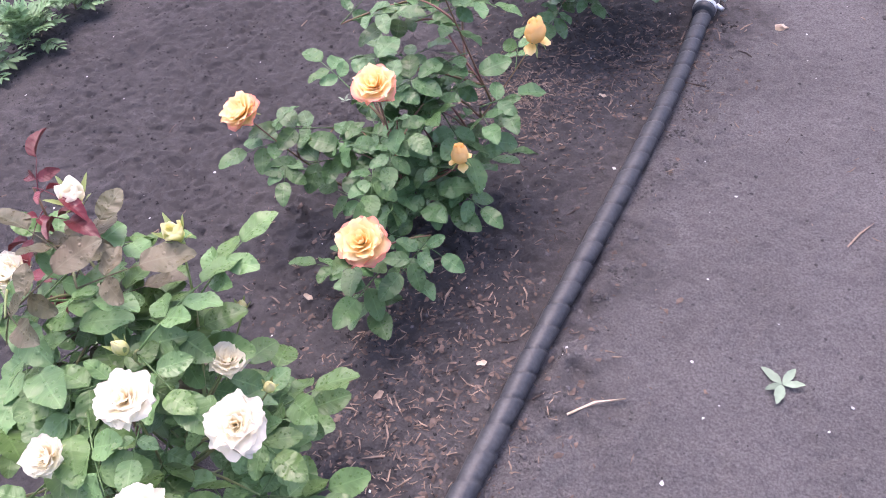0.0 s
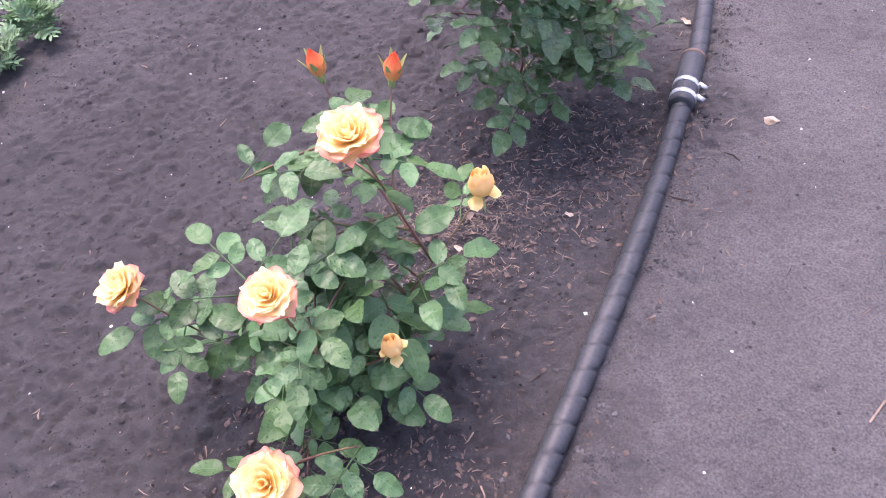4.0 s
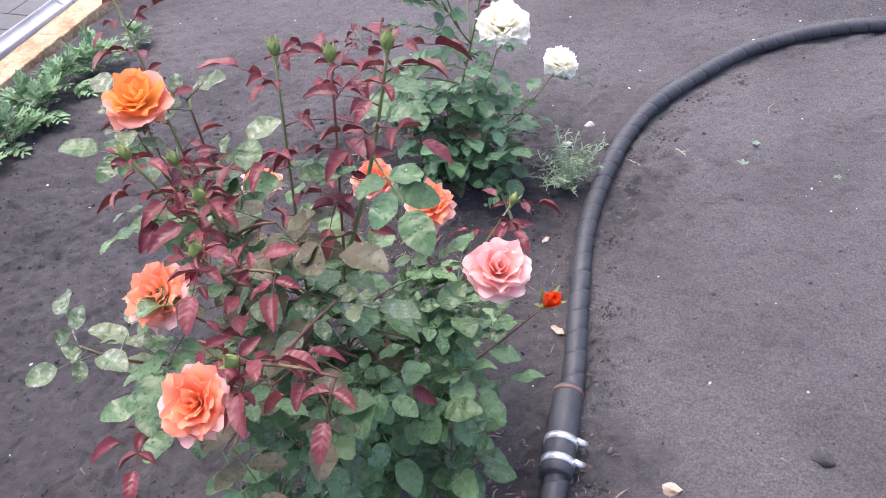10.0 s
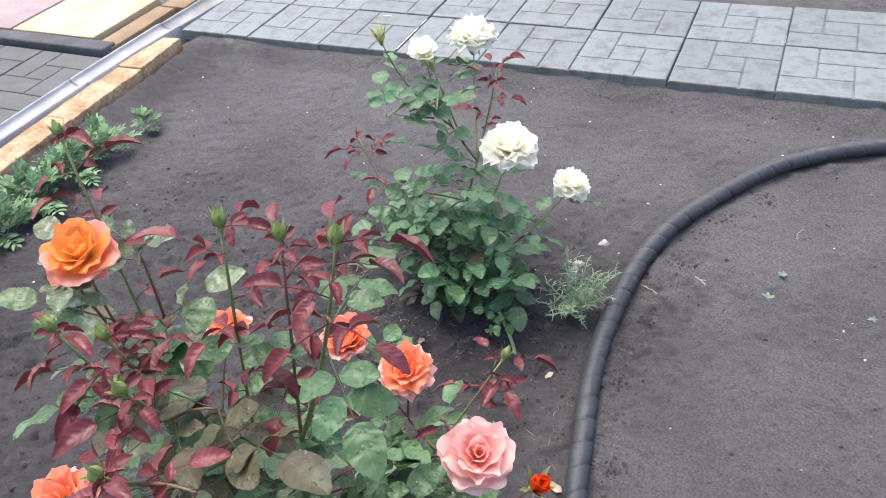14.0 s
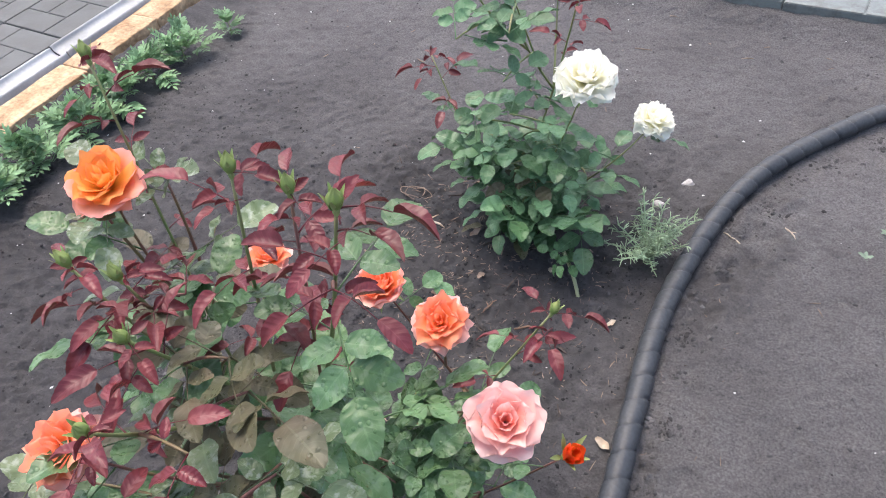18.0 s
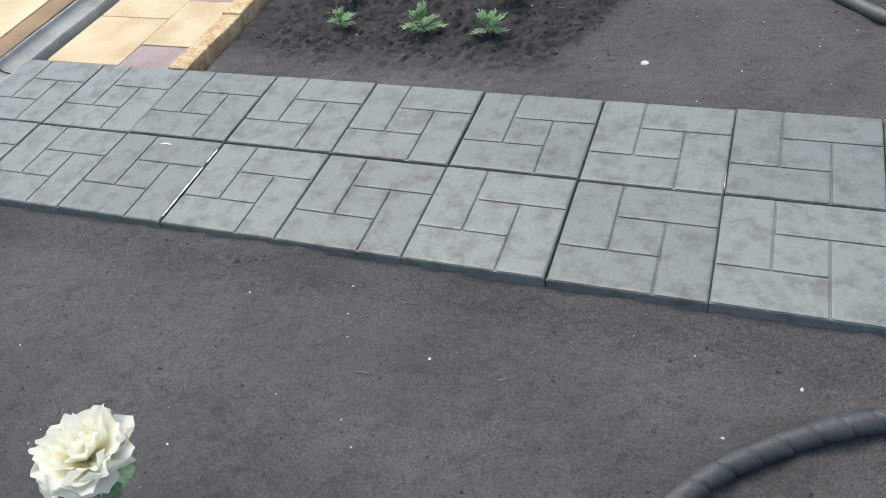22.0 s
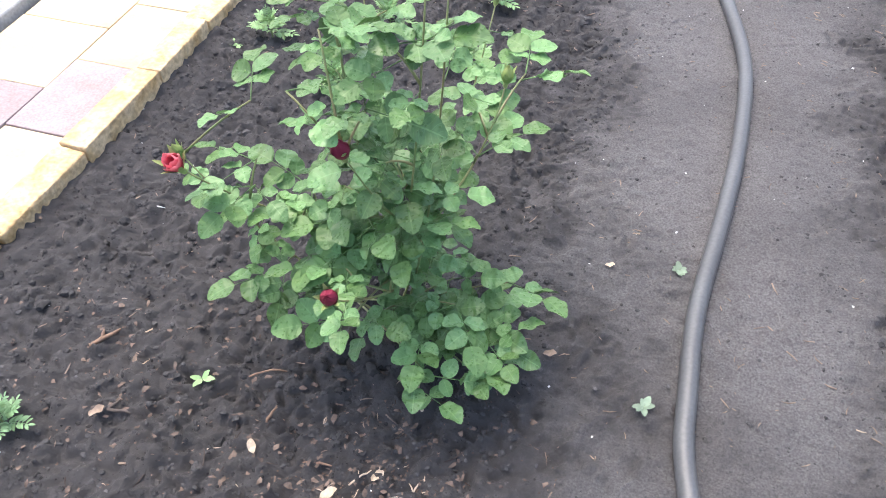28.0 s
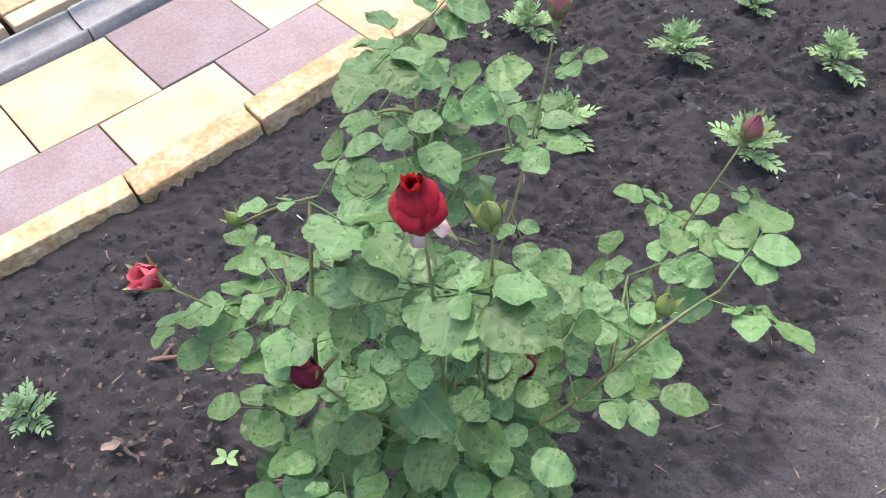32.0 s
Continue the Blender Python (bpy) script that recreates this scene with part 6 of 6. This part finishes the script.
def stick(name, x, y, length, thick, turn, mat, label, category, bend=0.1, fork=False):
    """A knotty stick lying on the soil."""
    rnd = random.Random(int(1000 * (x + y)))
    pts = [Vector((length * (u - 0.5), bend * length * math.sin(2.6 * u) + rnd.uniform(-1, 1) * thick * 0.5, thick * 0.6 + rnd.uniform(0, 1) * thick * 0.6)) for u in (0, 0.2, 0.4, 0.6, 0.8, 1.0)]
    pieces = [tube(pts, [thick * 0.5 * k * rnd.uniform(0.85, 1.15) for k in (0.7, 1, 0.95, 0.9, 0.8, 0.45)], 6)]
    if fork:
        pieces.append(tube([pts[2], pts[2] + Vector((length * 0.12, length * 0.14, thick * 0.3)), pts[2] + Vector((length * 0.2, length * 0.3, 0))], [thick * 0.35, thick * 0.3, thick * 0.15], 5))
    v, f = joined(pieces)
    return thing(name, (x, y, float(ground_height(x, y))), label, category, data=mesh_of(name, v, f, mat), turn=turn)


stick("wood_splinter", -1.217, 5.15, 0.062, 0.010, 1.0, BROWN_WOOD, "split brown wood splinter on the dark bed", "wood splinter", 0.02, True)
stick("stick", -1.118, 5.017, 0.075, 0.009, 0.15, DARK_WOOD, "dark stubby stick on the dark bed", "stick", 0.05, True)
stick("wood_splinter", -0.842, 5.098, 0.036, 0.006, 1.4, BROWN_WOOD, "short brown wood splinter on the dark bed", "wood splinter")
stick("twig", -0.89, 5.172, 0.07, 0.004, 0.4, BROWN_WOOD, "thin brown twig under the rose bush", "twig", 0.15)
stick("twig", -0.735, 5.038, 0.055, 0.005, 0.2, BROWN_WOOD, "brown twig among wood chips", "twig", 0.1)
stick("wood_splinter", -0.60, 5.194, 0.055, 0.008, 1.9, CHIP, "pale wood splinter under the rose bush", "wood splinter", 0.05)
stick("twig", -0.556, 5.044, 0.05, 0.004, 1.3, CHIP, "pale forked twig among wood chips", "twig", 0.1, True)
stick("twig", -0.651, 5.035, 0.045, 0.004, 0.9, CHIP, "pale twig among wood chips", "twig", 0.1, True)
stick("twig", -0.27, 2.579, 0.05, 0.003, -0.5, CHIP, "pale bent twig beside the hose", "twig", 0.1)
stick("twig", -0.171, 2.625, 0.035, 0.003, -0.8, CHIP, "pale forked twig on the trodden path", "twig", 0.1, True)
stick("twig", 0.02, 2.86, 0.06, 0.003, 1.35, STRAW, "thin dry twig on the trodden path", "twig", 0.2)


stick("wood_splinter", -1.038, 2.367, 0.024, 0.006, 1.2, BROWN_WOOD, "short brown wood splinter on the bed", "wood splinter")
stick("stick", -0.86, 2.361, 0.075, 0.006, 0.05, CHIP, "pale broken stick under the rose", "stick", 0.05, True)
stick("twig", -0.627, 2.21, 0.04, 0.004, 1.3, BROWN_WOOD, "brown forked twig on the bed", "twig", 0.1, True)
stick("twig", -0.545, 2.20, 0.045, 0.004, 0.5, BROWN_WOOD, "reddish brown twig on the bed", "twig", 0.1)
stick("twig", -0.742, 2.19, 0.03, 0.004, -0.5, BROWN_WOOD, "short brown twig on the bed", "twig", 0.1)


# ---- small finds ----
def root_coil(x, y, size):
    """A thin dry root lying in loose loops."""
    pts = [Vector((size * math.cos(0.55 * i) * (0.6 + 0.05 * i) + 0.012 * size * i, size * 0.75 * math.sin(0.55 * i) * (1.0 - 0.02 * i), 0.003 + 0.003 * (i % 3))) for i in range(22)]
    v, f = tube(smooth_line(pts, 0.004), 0.0011, 5)
    thing("dry_root", (x, y, float(ground_height(x, y))), "thin dry root curled in loops under the rose", "root", data=mesh_of("dry_root", v, f, STRAW))


root_coil(-0.953, 2.446, 0.032)


def cut_shoot(x, y):
    """A cut shoot with a curled tuft of leaves at its top."""
    ob = thing("cut_shoot", (x, y, float(ground_height(x, y))), "pale cut rose shoot with a curled green tuft", "shoot")
    v, f = tube(curve_points((0.012, -0.025, 0), (-0.004, 0, 0.03), (-0.035, 0.012, 0.085), 8), [0.0038] * 8, 7)
    part("stalk", mesh_of("stalk", v, f, material("pale_cut_stalk", (0.34, 0.36, 0.20), 0.6)), ob)
    rnd = random.Random(3)
    small = leaf_set(LEAF["peach"], 0.026, 1, 0.8)
    for i in range(9):
        add_leaf(ob, small, (-0.035, 0.012, 0.085), i * 0.7, rnd.uniform(-0.9, 0.6), rnd.uniform(0.7, 1.0), rnd)


cut_shoot(-0.497, 2.335)


def lime_streaks():
    """White lime in a few joints of the tile path."""
    rnd = random.Random(9)
    for x, y0, y1, w in ((-1.305, 3.45, 3.63, 0.007), (-1.305, 3.65, 3.70, 0.006), (-1.46, 3.70, 3.705, 0.05), (0.195, 3.60, 3.72, 0.004), (-0.107, 3.75, 3.80, 0.003)):
        n = 10
        verts, faces = [], []
        for i in range(n + 1):
            k = w * rnd.uniform(0.25, 1.0) * 0.5
            y = y0 + (y1 - y0) * i / n
            verts += [(-k, y - y0, 0), (k, y - y0, 0), (0, y - y0, 0.0016)]
        for i in range(n):
            a = 3 * i
            faces += [(a, a + 3, a + 5, a + 2), (a + 2, a + 5, a + 4, a + 1)]
        thing("lime_streak", (x, y0, 0.0605), "white lime streak in a tile joint", "lime streak", "lime streaks on the path", data=mesh_of("lime_streak", verts, faces, WHITE_BIT))


lime_streaks()


def dry_leaf(x, y, s, seed, label, mat):
    rnd = random.Random(seed)
    v, f = leaflet(s, s * 0.55, 0.5, -0.25, 5, 1.1, 0.35, seed)
    return thing("dry_leaf", (x, y, float(ground_height(x, y)) + 0.004), label, "dry leaf", "fallen leaves on the soil", data=mesh_of("dry_leaf", v, f, mat), turn=rnd.uniform(0, 6.28))


for i, (x, y, s) in enumerate([(-0.53, 1.30, 0.025), (-0.26, 0.62, 0.02), (-0.62, 0.60, 0.02), (-0.40, 0.47, 0.022), (-0.30, 2.02, 0.028), (-0.41, 2.27, 0.02), (-0.68, 2.28, 0.024), (-0.50, 1.20, 0.02), (-0.34, 1.36, 0.018), (-1.13, 5.02, 0.03), (-0.62, 5.06, 0.028), (-0.70, 4.98, 0.03), (-0.42, 5.36, 0.025), (-0.35, 5.60, 0.02), (-0.84, 5.02, 0.026), (-0.754, 2.354, 0.028), (-0.566, 2.356, 0.018)]):
    dry_leaf(x, y, s, 500 + i, "small dry tan leaf lying on the soil", CHIP if i % 3 else STRAW)
